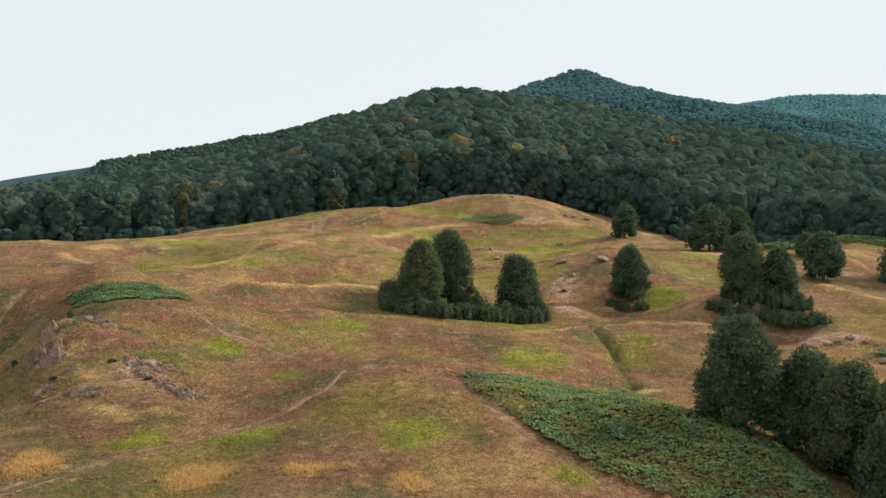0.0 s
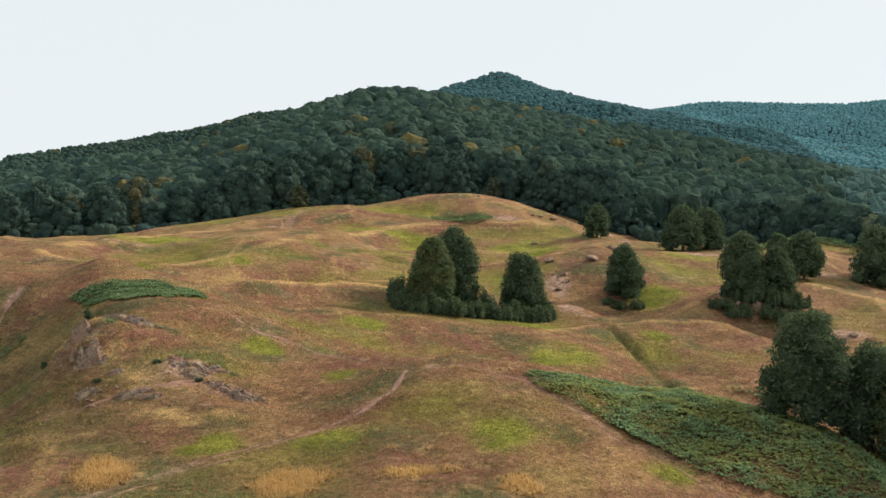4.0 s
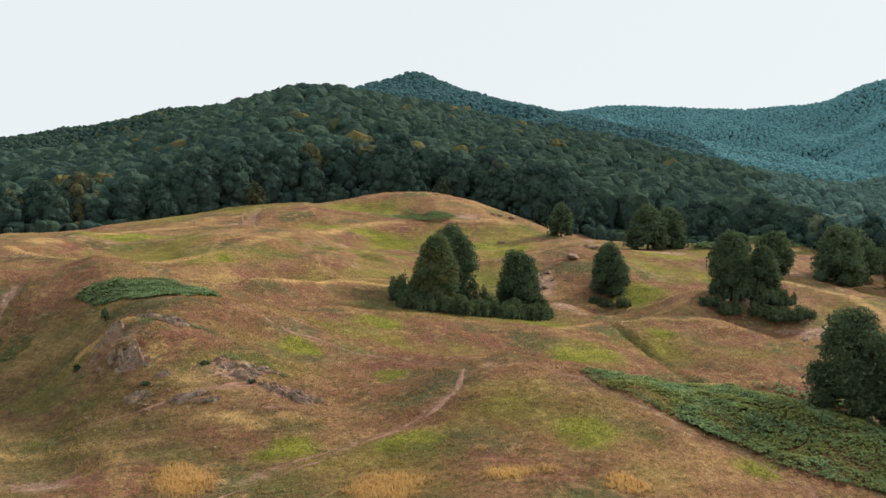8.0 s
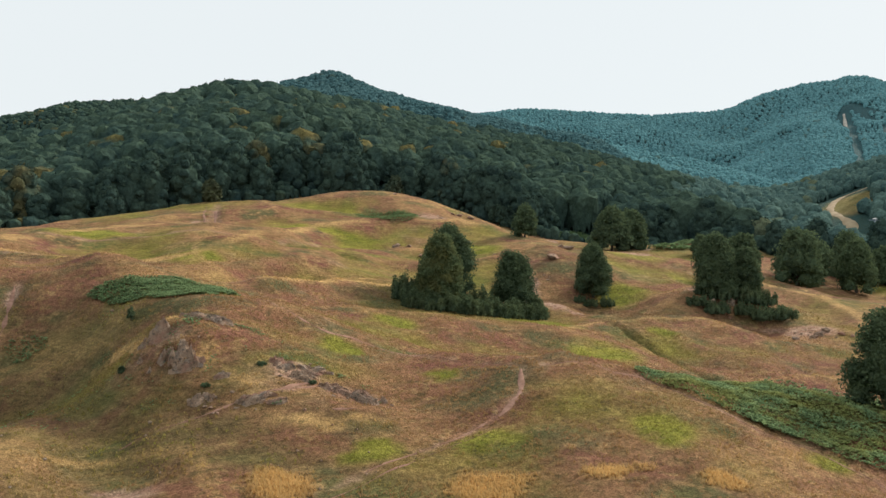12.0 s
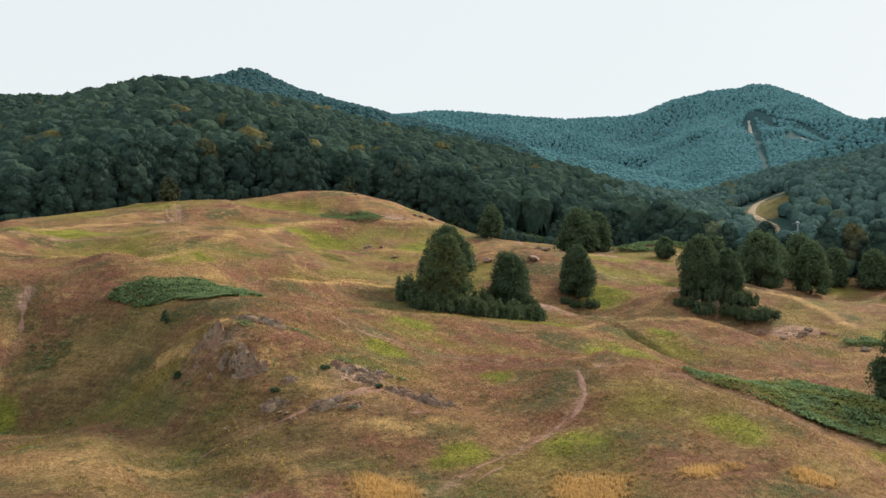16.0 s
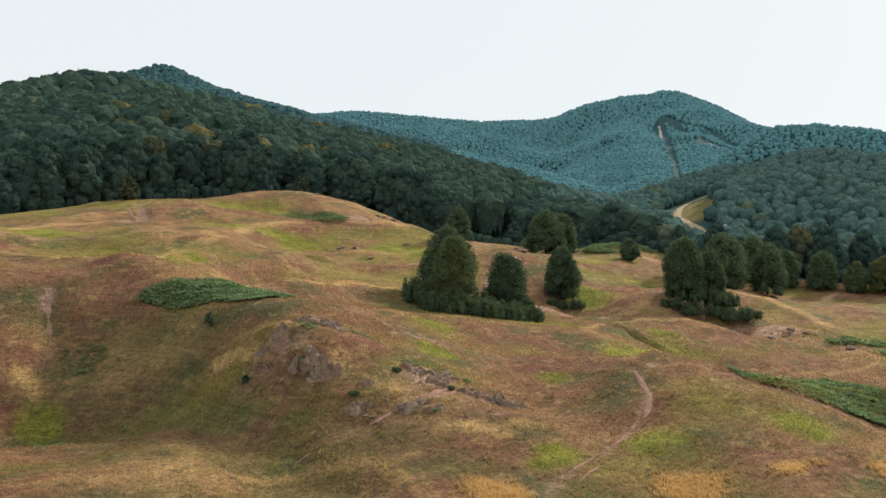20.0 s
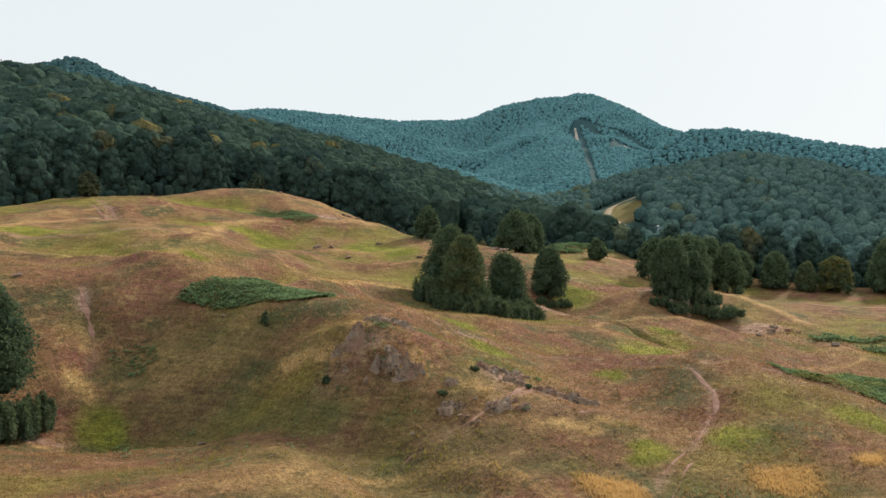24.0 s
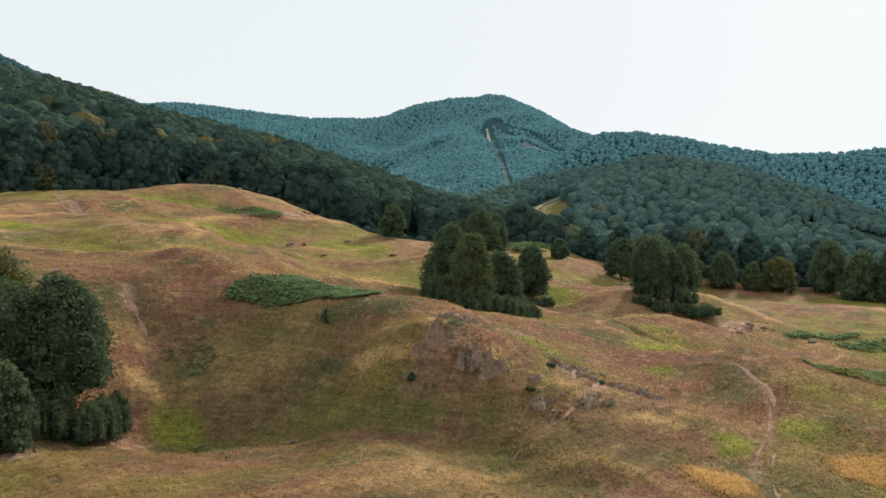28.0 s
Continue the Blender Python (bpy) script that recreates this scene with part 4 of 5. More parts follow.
def woods(name, label, places, size, spread, mat, shape, seed, leaves=0, leaf=1.5, broad=1.0, low=-0.45, dome=0.4):
    """Trees too many to count, as one sheet of crowns."""
    rng = np.random.default_rng(seed)
    z = height(places[:, 0], places[:, 1])
    protos, (sv, sf) = [], shape
    for k in range(8):
        # a turned ball, so that no two crowns peak alike
        tilt = np.array(Euler((rng.uniform(0.2, 0.5), rng.uniform(0.2, 0.5), rng.uniform(0, 6))).to_matrix())
        shape = cap((sv @ tilt.T, sf), low)
        # a blunt crown with rounded boughs
        cv, cf = shape
        puff = np.zeros(len(cv))
        for j in range(9):
            d = rng.normal(size=3) * (1, 1, 0.7) + (0, 0, 0.5)
            d /= np.linalg.norm(d)
            puff = np.maximum(puff, rng.uniform(0.5, 1) * np.exp((cv @ d - 1) / 0.09))
        r = 0.84 + 0.28 * puff + 0.055 * rng.normal(size=len(cv))
        v = cv * r[:, None] * (0.5, 0.5, 1) * np.c_[np.ones((len(cv), 2)), np.where(cv[:, 2] > 0, dome, 1.2)] + (0, 0, 0.98 - dome)
        # Shading put into the tint: tops and boughs lighter, clefts between darker.
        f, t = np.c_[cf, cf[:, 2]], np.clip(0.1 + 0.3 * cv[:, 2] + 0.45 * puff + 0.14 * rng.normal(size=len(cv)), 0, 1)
        if leaves:
            d = rng.normal(size=(leaves, 3)) + (0, 0, 0.6)
            d /= np.linalg.norm(d, axis=1, keepdims=True)
            near_v = np.argmax(d @ cv.T, 1)
            turn = rotations(rng, leaves, d + (0, 0, 0.3), 0.4)
            q = v[near_v][:, None] + np.einsum("nij,kj->nki", turn, LEAF_QUAD) * leaf * rng.uniform(0.6, 1.4, (leaves, 1, 1)) * (0.75, 0.75, 0.6) + rng.normal(size=(leaves, 1, 3)) * 0.03
            f = np.concatenate([f, len(v) + np.arange(4 * leaves).reshape(-1, 4)])
            t = np.concatenate([t, np.repeat(np.clip(t[near_v] + 0.15 * rng.normal(size=leaves), 0, 1), 4)])
            v = np.concatenate([v, q.reshape(-1, 3)])
        tri = f[:, 2] == f[:, 3]
        f = np.concatenate([f[tri][:, :3], f[~tri][:, [0, 1, 2]], f[~tri][:, [0, 2, 3]]])
        protos.append((v, f, t))
    V, F, T, A, base = [], [], [], [], 0
    which = rng.integers(0, 8, len(places))
    for k, (v, f, t) in enumerate(protos):
        at = places[which == k]
        if not len(at):
            continue
        n = len(at)
        a, s = rng.uniform(0, 6.28, n), size * rng.uniform(1 - spread, 1 + spread, n) * (1 + 0.12 * vnoise(at[:, 0], at[:, 1], 5 * size, seed))
        c, d = np.cos(a)[:, None], np.sin(a)[:, None]
        wide = s[:, None] * rng.uniform(0.62, 0.8, (n, 1)) * broad
        x = at[:, :1] + wide * (v[:, 0] * c - v[:, 1] * d)
        y = at[:, 1:] + wide * (v[:, 0] * d + v[:, 1] * c)
        h = z[which == k][:, None] - 0.06 * s[:, None] + s[:, None] * v[:, 2]
        V.append(np.stack([x, y, h], 2).reshape(-1, 3))
        F.append((base + np.arange(n)[:, None, None] * len(v) + f).reshape(-1, 3))
        # the broad drift of tone stands in for lit and shaded slopes
        tone = rng.normal(size=(n, 1)) * 0.15 + 0.14 * fbm(at[:, :1], at[:, 1:], 7 * size, 2, seed + 40)
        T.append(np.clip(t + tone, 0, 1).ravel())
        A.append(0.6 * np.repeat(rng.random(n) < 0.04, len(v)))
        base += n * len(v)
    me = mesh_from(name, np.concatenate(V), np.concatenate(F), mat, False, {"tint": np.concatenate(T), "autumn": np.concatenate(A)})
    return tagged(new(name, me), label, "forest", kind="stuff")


thicket = scatter(rng, -150, 235, -40, 175, 2.6)
depth = beyond_edge(thicket[:, 0], thicket[:, 1])
low_edge = 2.5 * vnoise(thicket[:, 0], thicket[:, 1], 9, 44)
thicket = thicket[(depth > low_edge + 0.5) & (depth < 9) & open_wood(thicket[:, 0], thicket[:, 1])]
woods("forest_thicket", "dark green undergrowth along the forest's foot", thicket, 3.6, 0.45, FOREST, ICO2, 45, 14, 0.12, broad=1.2)
places = scatter(rng, -330, 420, 40, 640, 6.2)
depth = beyond_edge(places[:, 0], places[:, 1])
crest = np.interp(places[:, 0], [-400, 4, 190, 430], [435, 445, 560, 560])
keep = (depth > 16) & (places[:, 1] < crest) & (places[:, 0] > -0.62 * (places[:, 1] + 144) - 25) & open_wood(places[:, 0], places[:, 1])
near_wood = places[keep]
near = np.hypot(near_wood[:, 0], near_wood[:, 1] + 100)
east = near_wood[:, 0] - 0.5 * near_wood[:, 1] + 14 * vnoise(near_wood[:, 0], near_wood[:, 1], 25, 3) > 66
low = (near < 400) & ~east
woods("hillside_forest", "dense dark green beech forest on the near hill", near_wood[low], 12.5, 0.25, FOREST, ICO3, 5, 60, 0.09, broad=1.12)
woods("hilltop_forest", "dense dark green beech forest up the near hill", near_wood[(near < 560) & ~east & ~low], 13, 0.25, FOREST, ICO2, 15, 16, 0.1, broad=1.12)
woods("valley_forest", "dense green forest with painted haze along the valley", near_wood[(near >= 560) | east], 9, 0.35, MID_FOREST, ICO2, 6, 10, 0.12, broad=1.2, dome=0.5)

places = scatter(rng, -500, 1500, 100, 1330, 6.4)
x, y = places.T
keep = (np.hypot(x, y + 120) > 560) & open_wood(x, y)
keep &= ~((x < 420) & (y < np.interp(x, [-500, 4, 190, 430], [440, 450, 560, 560])))
keep &= (x > -0.6 * (y + 144) - 30) & (x < 1.75 * (y + 130) + 150)
keep &= y < np.interp(x, [-500, 205, 600, 900, 1300, 1500], [1310, 1345, 1340, 1330, 1330, 1330])
foot = (np.hypot(x, y + 120) < 1000) & (x > 230)
keep &= ~foot
keep &= faces_camera(x, y) | ((x < 0) & (y < 800))
for label, belt, mat, seed in (("dark green forest behind the near hill", x < 20, FOREST, 27), ("blue-green forest with painted haze over the pointed mountain", (x >= 20) & (x < 600), HIGH_FOREST, 7), ("green forest with painted haze over the mountain slopes", x >= 600, FAR_FOREST, 37)):
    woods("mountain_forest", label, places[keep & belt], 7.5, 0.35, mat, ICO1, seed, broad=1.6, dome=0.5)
fill = scatter(rng, 230, 900, 60, 760, 4.8)
x, y = fill.T
far = np.hypot(x, y + 120)
fill = fill[(far > 540) & (far < 1000) & open_wood(x, y) & (x < 1.75 * (y + 130) + 150) & ~((x < 420) & (y < np.interp(x, [-500, 4, 190, 430], [440, 450, 560, 560])) & (far < 560))]
woods("foothill_forest", "green forest with painted haze over the foothill beyond the valley", fill[faces_camera(*fill.T)], 7.6, 0.35, MID_FOREST, ICO2, 17, 8, 0.12, broad=1.15, low=-0.2, dome=0.55)
places = scatter(rng, 300, 2000, 1330, 2450, 6.6)
x, y = places.T
keep = open_wood(x, y) & (x > 0.12 * y) & (y < np.interp(x, [300, 600, 1033, 1568, 2000], [2380, 2320, 2150, 1800, 1400]))
keep &= faces_camera(x, y)
woods("far_mountain_forest", "blue-green forest with painted haze over the far mountain", places[keep], 7.5, 0.35, FAR_FOREST, ICO1, 8, broad=1.7, dome=0.5)
# ---- bracken ----
def frond_patch(name, label, inside, box, density, size, seed, warm=0.0):
    """Arching fern fronds over a patch; inside(x, y) is its strength."""
    rng = np.random.default_rng(seed)
    x0, x1, y0, y1 = box
    n = int((x1 - x0) * (y1 - y0) * density)
    p = np.c_[rng.uniform(x0, x1, n), rng.uniform(y0, y1, n)]
    p = p[inside(p[:, 0], p[:, 1]) > rng.uniform(0.05, 0.6, n)]
    n = len(p)
    z = height(p[:, 0], p[:, 1]) + relief(p[:, 0], p[:, 1])
    clump = 0.8 + 0.3 * vnoise(p[:, 0], p[:, 1], 1.3, seed)
    V, T = [], []
    for k in range(5):
        a = rng.uniform(0, 6.28, n) + k
        s = size * clump * rng.uniform(0.7, 1.25, n)
        c, d = np.cos(a), np.sin(a)
        wide = 0.26 * s
        rows = []
        for f, up, w in ((0.0, 0.55, 0.5), (0.5, 0.9, 1.0), (1.0, rng.uniform(0.7, 0.9), 0.1)):
            r = f * s * 0.85
            for side in (-1, 1):
                rows.append(np.stack([p[:, 0] + c * r - d * side * w * wide, p[:, 1] + d * r + c * side * w * wide, z + up * s], 1))
        V.append(np.stack(rows, 1))
        T.append(np.repeat(np.clip(0.45 + 0.9 * (clump - 0.8) + 0.25 * rng.normal(size=n), 0, 1), 6))
    V = np.concatenate(V)
    base = np.arange(len(V))[:, None] * 6
    F = np.concatenate([base + q for q in ([0, 1, 3, 2], [2, 3, 5, 4])])
    me = mesh_from(name, V.reshape(-1, 3), F, FERN, False, {"tint": np.concatenate(T), "autumn": np.full(6 * len(V), warm)})
    return tagged(new(name, me), label, "bracken", kind="stuff")


def lens_shape(line_a, line_b):
    """A patch between two lines of (x, y)."""
    ring = line_a + line_b[::-1]

    def inside(x, y):
        hit = np.zeros(np.shape(x), bool)
        for (ax, ay), (bx, by) in zip(ring, ring[1:] + ring[:1]):
            hit ^= ((ay > y) != (by > y)) & (x < (bx - ax) * (y - ay) / (by - ay + 1e-9) + ax)
        return hit * (0.8 + 0.5 * vnoise(x, y, 2.5, 77))
    return inside


frond_patch("bracken_bed", "dense green bracken bed beside a trodden path", lens_shape([(0.8, -56.1), (4.2, -51), (9.5, -43.5), (15.1, -45.4), (18.9, -52.3), (22, -57.7), (27, -57)], [(2.2, -59.2), (5, -63.1), (7.6, -66.1), (9.2, -67.9), (11.4, -71), (15.1, -72.5), (24, -76), (33, -78)]), (0, 33, -79, -42), 17, 0.4, 201, 0.75)
frond_patch("bracken_bed", "oval bed of dark green bracken browning at its lower edge", lens_shape([(-48.6, -25.6), (-46.5, -23.6), (-43, -22.6), (-38.5, -21.8), (-34.5, -23), (-32.2, -26)], [(-47.4, -27.4), (-45.4, -29.8), (-43.6, -31.4), (-41, -33.6), (-38.5, -35), (-35.5, -33), (-33, -28.5)]), (-50, -31, -36, -20), 30, 0.36, 202)
for k, (cx, cy, a, b, turn, size) in enumerate(((10.5, 88.5, 11, 7, -3, 0.42), (76, 63, 7, 5, 26, 1.0), (74, 121, 12, 7, 30, 1.0), (62.5, -22, 9, 2.2, -13, 0.8), (66, -29.5, 8, 3.6, -8, 0.8), (-54.2, -30.6, 3.0, 2.0, -17, 0.4), (98, 86, 12, 7, 0, 0.9), (36, -40, 12, 1.6, -20, 0.7))):
    frond_patch("bracken_bed", "patch of dark green bracken in dry grass", lambda x, y: blob(x, y, cx, cy, a, b, turn, 0.35, 90 + k), (cx - a - 4, cx + a + 4, cy - b - 8, cy + b + 8), 14 if size < 0.6 else 5, size * 0.75, 210 + k)


frond_patch("tussocks", "low dark green tussocks in the hollow", lambda x, y: np.clip(1.8 * vnoise(x, y, 2.2, 188) + 0.8 * vnoise(x, y, 0.8, 189) - 0.7, 0, 1) * blob(x, y, -49, -46, 13, 17, -20, 0.5, 190), (-66, -34, -66, -28), 7, 0.17, 233)


# ---- rocks ----
def boulder(x, y, w, h, seed, label="weathered grey boulder half sunk in dry turf", name="boulder", group="", turn=None, sink=0.35, sharp=0.0):
    """A stone with flat, broken faces: a hull round random points, its faces roughened."""
    rng = np.random.default_rng(seed)
    bm = bmesh.new()
    for k in range(9 if sharp else 16):
        d = rng.normal(size=3)
        d /= np.linalg.norm(d)
        if sharp:
            d = np.array((math.cos(k * 0.7) * rng.uniform(0.85, 1.05), math.sin(k * 0.7) * rng.uniform(0.85, 1.05), rng.uniform(-1, -0.55)))
        bm.verts.new(d * rng.uniform(0.85, 1.1))
    if sharp:
        for q in ((0.06, 0.02, 1.0), (-0.16, 0.1, 0.82), (0.3, -0.18, 0.45), (-0.45, 0.2, 0.2), (0.2, 0.42, 0.25)):
            bm.verts.new(q)
    hull = bmesh.ops.convex_hull(bm, input=bm.verts[:])
    bmesh.ops.delete(bm, geom=[g for g in hull["geom_interior"] if isinstance(g, bmesh.types.BMVert)], context="VERTS")
    if w > 0.7:
        bmesh.ops.subdivide_edges(bm, edges=bm.edges[:], cuts=2 if w > 1.5 else 1, use_grid_fill=True)
        for v in bm.verts:
            v.co += Vector(rng.normal(size=3)) * 0.045
    bmesh.ops.triangulate(bm, faces=bm.faces[:])
    bmesh.ops.scale(bm, vec=(w * 0.56, w * 0.56 * rng.uniform(0.65, 1.0), h * 0.62), verts=bm.verts[:])
    ob = new(name, bm_mesh(name, bm, ROCK))
    ob.matrix_world = pose(x, y, float(on_ground(x, y)) + h * (0.5 - sink), rng.uniform(-8, 8), rng.uniform(-8, 8), rng.uniform(0, 360) if turn is None else turn)
    return tagged(ob, label, "rock", group)


def outcrop(x, y, a, b, turn, h, seed, label, name="outcrop", group="", tilt=0.0):
    """Bedrock breaking through the turf: broken, tilted faces that sink into the ground at the rim."""
    rng = np.random.default_rng(seed)
    m = 34
    u, v = [g.ravel() for g in np.meshgrid(np.linspace(-1.15, 1.15, m), np.linspace(-1.15, 1.15, m))]
    cells = rng.uniform(-1.1, 1.1, (60, 2))
    lean, rise = rng.normal(size=(60, 2)) * 0.5, rng.uniform(0.15, 1.0, 60)
    near = np.argmin((u[:, None] + 0.08 * np.sin(9 * v[:, None]) - cells[:, 0]) ** 2 + 1.6 * (v[:, None] - cells[:, 1]) ** 2, 1)
    d = np.stack([u, v], 1) - cells[near]
    top = rise[near] + (d * lean[near]).sum(1) + tilt * u + 0.12 * vnoise(u, v, 0.22, seed)
    rim = np.clip((1 - np.hypot(u, v) - 0.5 * fbm(u + seed, v, 0.7, 3, seed)) / 0.3, -0.4, 1)
    c, q = math.cos(radians(turn)), math.sin(radians(turn))
    X, Y = x + a * u * c - b * v * q, y + a * u * q + b * v * c
    Z = on_ground(X, Y) + h * np.where(rim > 0, top * rim, rim) - 0.06
    k = (np.arange(m - 1)[:, None] * m + np.arange(m - 1)).ravel()
    F = np.c_[k, k + 1, k + m + 1, k + m]
    F = F[(rim[F] > -0.35).any(1)]
    used = np.unique(F)
    me = mesh_from(name, np.stack([X, Y, Z], 1)[used], np.searchsorted(used, F), ROCK, False)
    return tagged(new(name, me), label, "rock", group)


def spire(x, y, w, h, turn):
    """A tan, three-faced pinnacle with a steep side, split by cracks."""
    rng = np.random.default_rng(4)
    bm = bmesh.new()
    for px, py, pz in ((-1, -0.45, -0.8), (-0.7, 0.6, -0.5), (0.2, 0.9, -0.5), (0.85, 0.4, -0.5), (0.8, -0.6, -0.8), (0.1, -1.0, -0.9), (-0.55, -0.3, 0.3), (0.16, 0.0, 1.0), (0.3, -0.06, 0.95), (0.6, -0.3, 0.35), (0.5, 0.3, 0.42), (-0.15, 0.4, 0.66)):
        bm.verts.new((px * w / 2, py * w / 2, pz * h))
    bmesh.ops.convex_hull(bm, input=bm.verts[:])
    bmesh.ops.subdivide_edges(bm, edges=bm.edges[:], cuts=3, use_grid_fill=True)
    bmesh.ops.triangulate(bm, faces=bm.faces[:])
    for p in bm.verts:
        p.co += Vector(rng.normal(size=3)) * 0.045
        p.co.x -= 0.12 * max(0, math.sin(5 * p.co.z + 3 * p.co.y)) ** 6
    ob = new("rock_spire", bm_mesh("rock_spire", bm, ROCK))
    ob.matrix_world = pose(x, y, float(on_ground(x, y)) - 0.25, 0, 0, turn)
    return tagged(ob, "pointed tan rock crowning a grassy mound", "rock")


spire(-40.7, -48.0, 2.7, 1.8, -22)
for k, (x, y, w, h) in enumerate(((-40.5, -51.2, 1.1, 1.3), (-39.8, -52.0, 0.8, 1.7), (-38.9, -51.2, 1.3, 1.1), (-38.3, -52.1, 0.9, 1.5), (-37.9, -52.9, 0.8, 1.0), (-41.6, -51.6, 0.6, 0.5), (-42.4, -49.6, 0.7, 0.5))):
    boulder(x, y, w, h, 900 + k, "steep grey rock rib in the mound's side", "rock_rib", "crags of the mound", sink=0.3, sharp=1.0)
outcrop(-39.3, -51.3, 0.95, 1.05, 30, 0.5, 11, "craggy grey rock in the mound's steep side", "crag", "crags of the mound")
outcrop(-41.9, -47.9, 0.8, 0.6, 10, 0.3, 12, "low grey ledge below the pointed rock", "rock_ledge", "crags of the mound")
outcrop(-38.6, -52.8, 1.2, 0.8, -20, 0.5, 13, "craggy grey rock in the mound's steep side", "crag", "crags of the mound")
for k, (x, y, a, b, turn, h) in enumerate(((-36.4, -46.3, 2.1, 1.0, -8, 0.5), (-38.3, -46.4, 0.8, 0.5, 0, 0.35), (-31.0, -52.8, 1.2, 0.7, 16, 0.5), (-29.2, -53.7, 1.0, 0.6, 0, 0.45), (-27.9, -52.6, 1.4, 0.7, 5, 0.45), (-26.5, -56.0, 1.5, 0.8, -25, 0.45), (-24.4, -57.2, 1.5, 1.0, -20, 0.6), (-33.6, -58.6, 1.6, 0.8, 0, 0.5), (-31.8, -59.0, 0.9, 0.5, 12, 0.35), (-37.6, -57.5, 1.0, 0.6, 0, 0.45), (-35.9, -54.9, 0.7, 0.4, 0, 0.3), (-29.4, -54.6, 1.2, 0.5, -15, 0.35))):
    outcrop(x, y, a, b, turn, h, 30 + k, "pinkish grey rock breaking through worn turf", "outcrop_rock", "rocks of the worn slope")
for k, (x, y, w, h) in enumerate(((28, 26.7, 2.6, 1.2), (35, 35.4, 2.6, 1.0), (33.6, 36, 1.6, 0.8), (21.1, 32.2, 1.8, 0.9), (7.1, 61.9, 2.2, 0.9), (9.3, 60.4, 1.4, 0.7), (10.4, 54.7, 1.8, 0.7), (17.4, 106.7, 1.2, 0.7), (36.4, 100.8, 2.2, 0.9), (32.4, 98.3, 1.8, 0.8), (30.2, 97, 1.4, 0.6), (25.3, 69.1, 2.0, 0.7), (26.2, 52.9, 1.8, 0.7), (20.1, 18.5, 1.4, 0.7), (22, 23, 1.2, 0.6))):
    boulder(x, y, w, h, 60 + k, "pale pinkish rock lying on the meadow", "meadow_rock", "rocks on the meadow", sink=0.3)
for k, (x, y, w, h) in enumerate(((54.8, -25.4, 1.6, 1.0), (53.4, -14.5, 1.8, 0.9), (51.6, -15.6, 1.4, 0.8), (47.7, -16.8, 1.3, 0.6), (55.6, -13.2, 1.6, 0.8), (57, -15, 1.2, 0.6), (44.4, -3.2, 1.8, 1.4), (46.2, -2.6, 1.6, 1.5), (47.8, -1.8, 1.4, 1.0), (43.4, -1.6, 1.3, 0.9))):
    boulder(x, y, w, h, 80 + k, "grey rock on broken stony ground", "mound_rock", "rocks round the stony mound")
for k, (x, y, w, h) in enumerate(((-52.8, -46.4, 0.9, 0.4), (-61.4, -16.7, 1.1, 0.5), (-45.6, -30.6, 0.5, 0.3), (-48.5, -62.5, 0.35, 0.2), (-52, -58, 0.3, 0.2), (-41.5, -58.5, 0.35, 0.25), (-30, -60.5, 0.4, 0.25))):
    boulder(x, y, w, h, 95 + k, "small pale stone lying in the grass", "stone", "stones in the grass")

rng = np.random.default_rng(76)
for k in range(34):
    w = rng.uniform(0.13, 0.26)
    boulder(rng.uniform(-52, -26), rng.uniform(-72, -59), w, 0.7 * w, 800 + k, "small pale stone lying in the grass", "stone", "stones in the grass", sink=0.25)
frond_patch("weeds", "scattered low green weeds among the rocks", lambda x, y: np.clip(2.2 * vnoise(x, y, 1.6, 88) - 0.9, 0, 1) * blob(x, y, -35, -53.5, 11, 7, -20, 0.4, 89), (-47, -23, -63, -44), 20, 0.2, 231)
rng = np.random.default_rng(77)
for k in range(90):
    cx, cy, a, b, turn = ((-30, -53.2, 3.4, 2.2, 16), (-24.9, -57, 3, 1.8, -18), (-36.6, -46.2, 3.2, 1.4, -8), (-34.5, -58.4, 3.4, 1.5, 0), (-40, -51, 2.6, 2.6, 0), (54, -14, 4, 3, 0), (22, 22, 3, 4, 0), (45.4, -3, 3, 2, 0), (21.5, 89, 3.5, 4, 0))[k % 9]
    x, y = cx + a * rng.uniform(-1, 1), cy + b * rng.uniform(-1, 1)
    w = rng.uniform(0.18, 0.42) * (1.8 if cy > -20 else 1)
    boulder(x, y, w, w * rng.uniform(0.4, 0.75), 500 + k, "small broken stone on worn reddish ground", "rubble_stone", "rubble on the worn ground", sink=0.35)

# ---- saplings ----
for k, (x, y, h, w) in enumerate(((-43.6, -35.8, 1.4, 0.9), (-43.9, -49.3, 0.8, 0.7), (-32.6, -53.4, 0.25, 0.9), (-37.3, -55.8, 0.25, 0.9), (-28.6, -55.2, 0.25, 0.8))):
    rng2 = np.random.default_rng(300 + k)
    bush = thing("sapling", x, y, ground_z(x, y) - 0.05)
    v, f, t = crown_arrays(rng2, tree_lobes(rng2, h, w, 0.05, 0.7, 6), 260, 0.2, ICO1)
    part("foliage", quads_to_mesh("foliage", v, f, t, 0.0, LEAF), bush)
    part("stem", bm_mesh("stem", tube([(0, 0, -0.1, 0.035), (0, 0, h * 0.4, 0.025), (0, 0, h * 0.8, 0.01)], 5), BARK, True), bush)
    tagged(bush, "small dark green sapling on the open slope" if h > 1 else "low green shrub on the worn slope", "sapling", "saplings on the slopes")


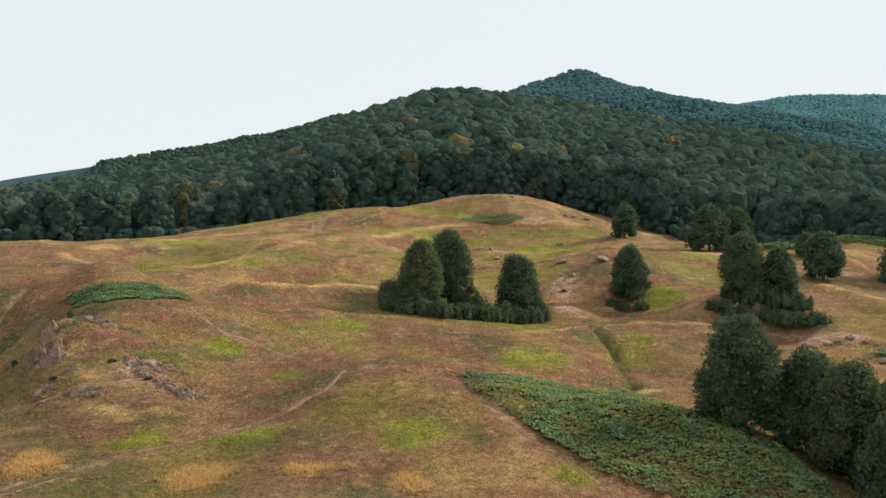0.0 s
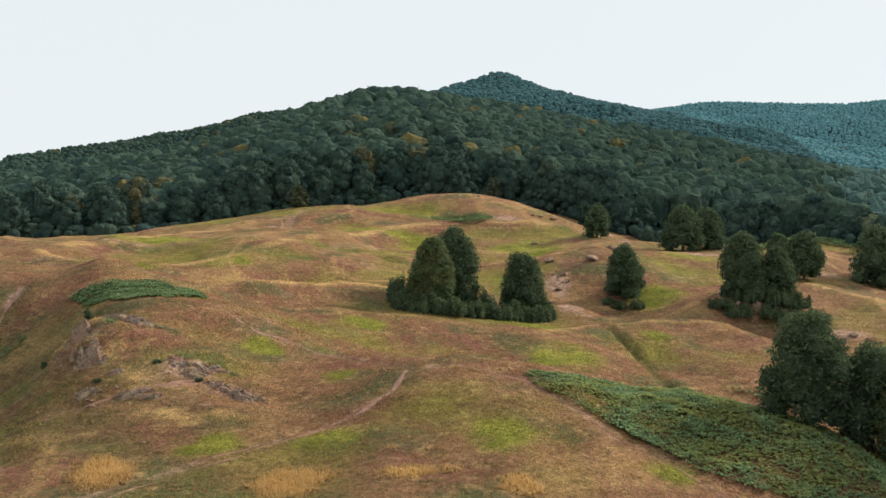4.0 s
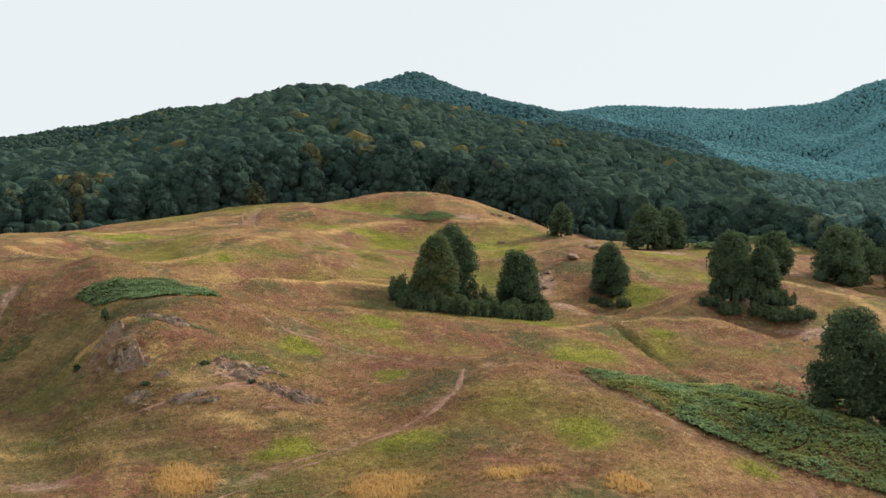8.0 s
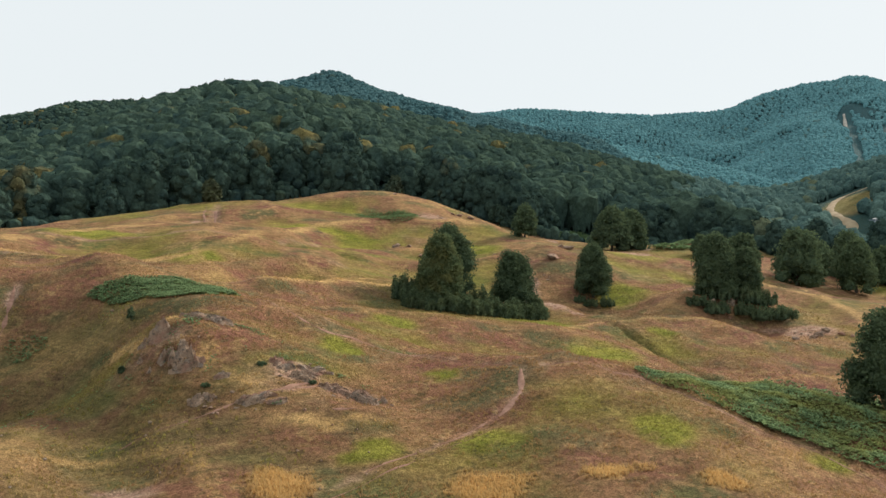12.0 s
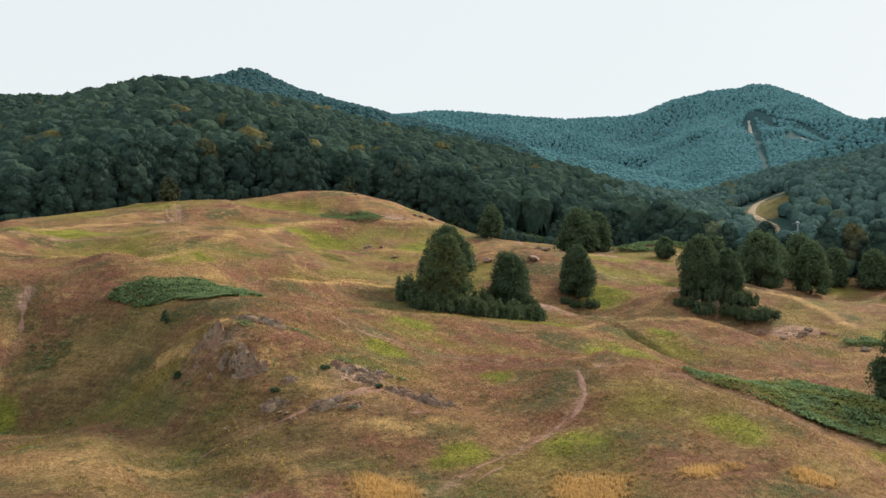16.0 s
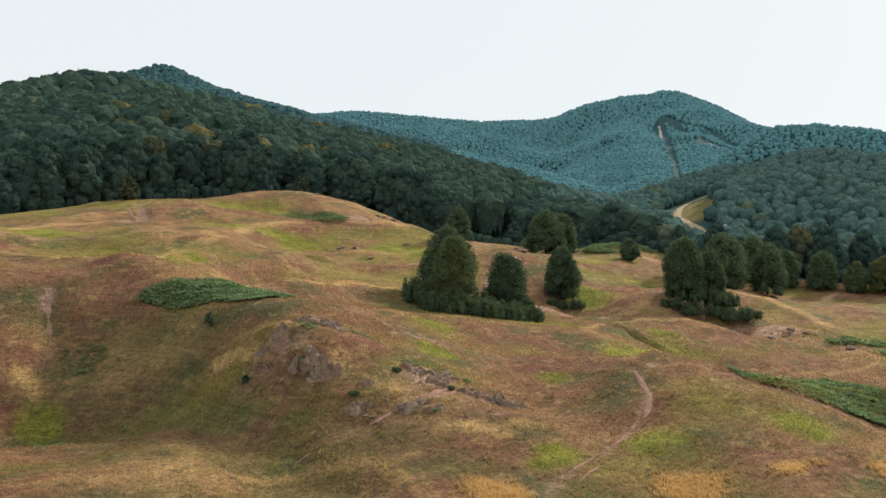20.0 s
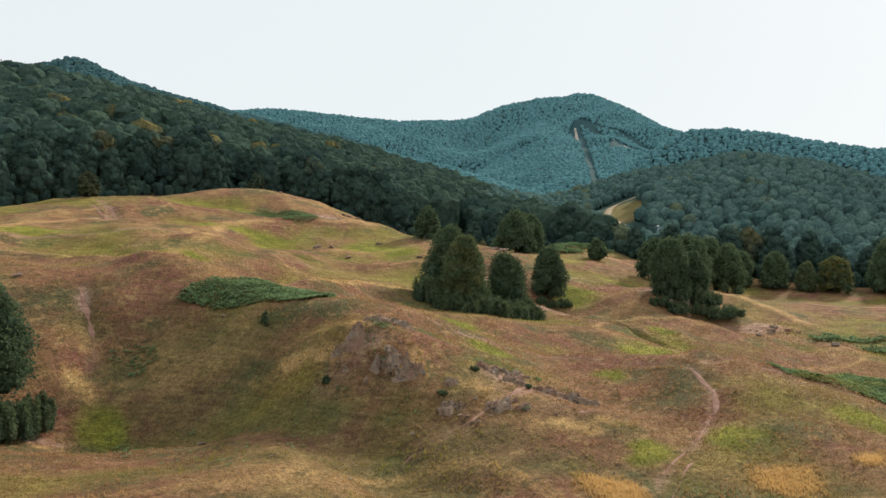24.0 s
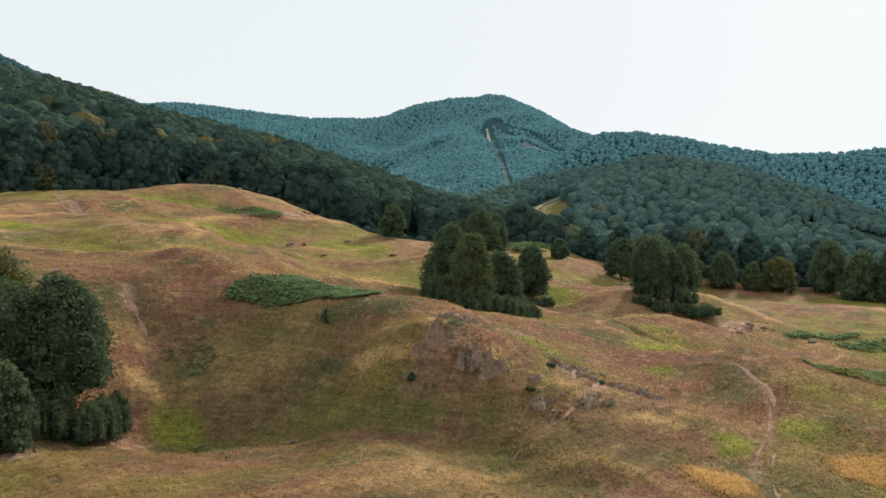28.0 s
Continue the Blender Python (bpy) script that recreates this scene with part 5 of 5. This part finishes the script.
# ---- grass ----
def make_grass():
    m, n, l, s = material("grass blades", 0.8, 0.15)
    col = mix(n, l, value(n, "tint"), (0.36, 0.22, 0.11), (0.27, 0.27, 0.06))
    col = mix(n, l, value(n, "autumn"), col, (0.66, 0.45, 0.19))
    geo = n.new("ShaderNodeNewGeometry")
    col = mix(n, l, 0.5, col, mix(n, l, geo.outputs["Random Per Island"], (0.75, 0.72, 0.68), (1.15, 1.15, 1.15)), "MULTIPLY")
    l.new(col, s.inputs["Base Color"])
    translucent(m, n, l, s, col, 0.4)
    return m


def tufts(name, label, p, tall, blades, seed, mat):
    """Tufts of narrow blades."""
    rng = np.random.default_rng(seed)
    n = len(p)
    z = height(p[:, 0], p[:, 1]) + relief(p[:, 0], p[:, 1])
    c = cover(p[:, 0], p[:, 1])
    V = []
    for k in range(blades):
        a, s = rng.uniform(0, 6.28, n), tall * rng.uniform(0.5, 1.3, n)
        lean, w = rng.uniform(0.2, 0.7, n) * s, 0.16 * tall * rng.uniform(0.7, 1.5, n) + 0.02
        ca, sa = np.cos(a), np.sin(a)
        bx, by = p[:, 0] + rng.normal(size=n) * tall * 0.3, p[:, 1] + rng.normal(size=n) * tall * 0.3
        V.append(np.stack([np.stack([bx - sa * w, by + ca * w, z - 0.03], 1), np.stack([bx + sa * w, by - ca * w, z - 0.03], 1), np.stack([bx + ca * lean, by + sa * lean, z + s], 1)], 1))
    V = np.concatenate(V)
    F = np.arange(3 * len(V)).reshape(-1, 3)
    green = np.tile(np.repeat(np.clip(np.maximum(c["green"], c["lush"]) + 0.15 * rng.normal(size=n), 0, 1), 3), blades)
    straw = np.tile(np.repeat(c["straw"], 3), blades)
    return tagged(new(name, mesh_from(name, V.reshape(-1, 3), F, mat, False, {"tint": green, "autumn": straw})), label, "grass", kind="stuff")


GRASS = make_grass()
rng = np.random.default_rng(21)
p = np.c_[rng.uniform(-84, 62, 190000), rng.uniform(-96, 20, 190000)]
c = cover(p[:, 0], p[:, 1])
near = np.clip(1.25 - (p[:, 1] + 80) / 110, 0.2, 1)
p = p[(c["bare"] < 0.35) & (rng.random(len(p)) < near * (0.3 + 0.35 * vnoise(p[:, 0], p[:, 1], 3, 8)))]
tufts("grass_tufts", "tufts of dry and green meadow grass", p, 0.17, 4, 22, GRASS)
for k, (cx, cy, a, b, turn) in enumerate(STRAW):
    if cy < -68:
        p = np.c_[rng.uniform(cx - a - 3, cx + a + 3, int(1500 * a * b) + 4000), rng.uniform(cy - b - 3, cy + b + 3, int(1500 * a * b) + 4000)]
        p = p[blob(p[:, 0], p[:, 1], cx, cy, a, b, turn, 0.9, 60 + k) > rng.uniform(0.05, 1.3, len(p))]
        tufts("straw_grass", "stand of tall straw-yellow seeding grass", p, 0.24, 4, 400 + k, GRASS)


# ---- the chairlift's pylon beside the road ----
def make_pylon(x, y, h):
    steel = make_plain("blue-grey painted steel", (0.16, 0.2, 0.24), (0.24, 0.28, 0.32), 0.5, 0.5)
    z = ground_z(x, y)
    pylon = thing("lift_pylon", x, y, z, 35)
    part("mast", bm_mesh("mast", tube([(0, 0, -0.5, 0.55), (0, 0, h * 0.5, 0.45), (0, 0, h, 0.35)], 10), steel, True), pylon)
    part("crossarm", bm_mesh("crossarm", tube([(-4.2, 0, h, 0.3), (0, 0, h + 0.25, 0.42), (4.2, 0, h, 0.3)], 6), steel), pylon)
    for side in (-1, 1):
        bm = bmesh.new()
        bmesh.ops.create_cube(bm, size=1, matrix=Matrix.Translation((side * 3.9, 0, h - 0.5)) @ Matrix.Diagonal((0.5, 3.6, 0.5, 1)))
        bmesh.ops.bevel(bm, geom=bm.edges[:], offset=0.12, segments=2, affect="EDGES")
        part("sheave_frame", bm_mesh("sheave_frame", bm, steel), pylon)
    return tagged(pylon, "blue-grey steel chairlift pylon beside a dirt road", "pylon")


make_pylon(285, 240, 17)
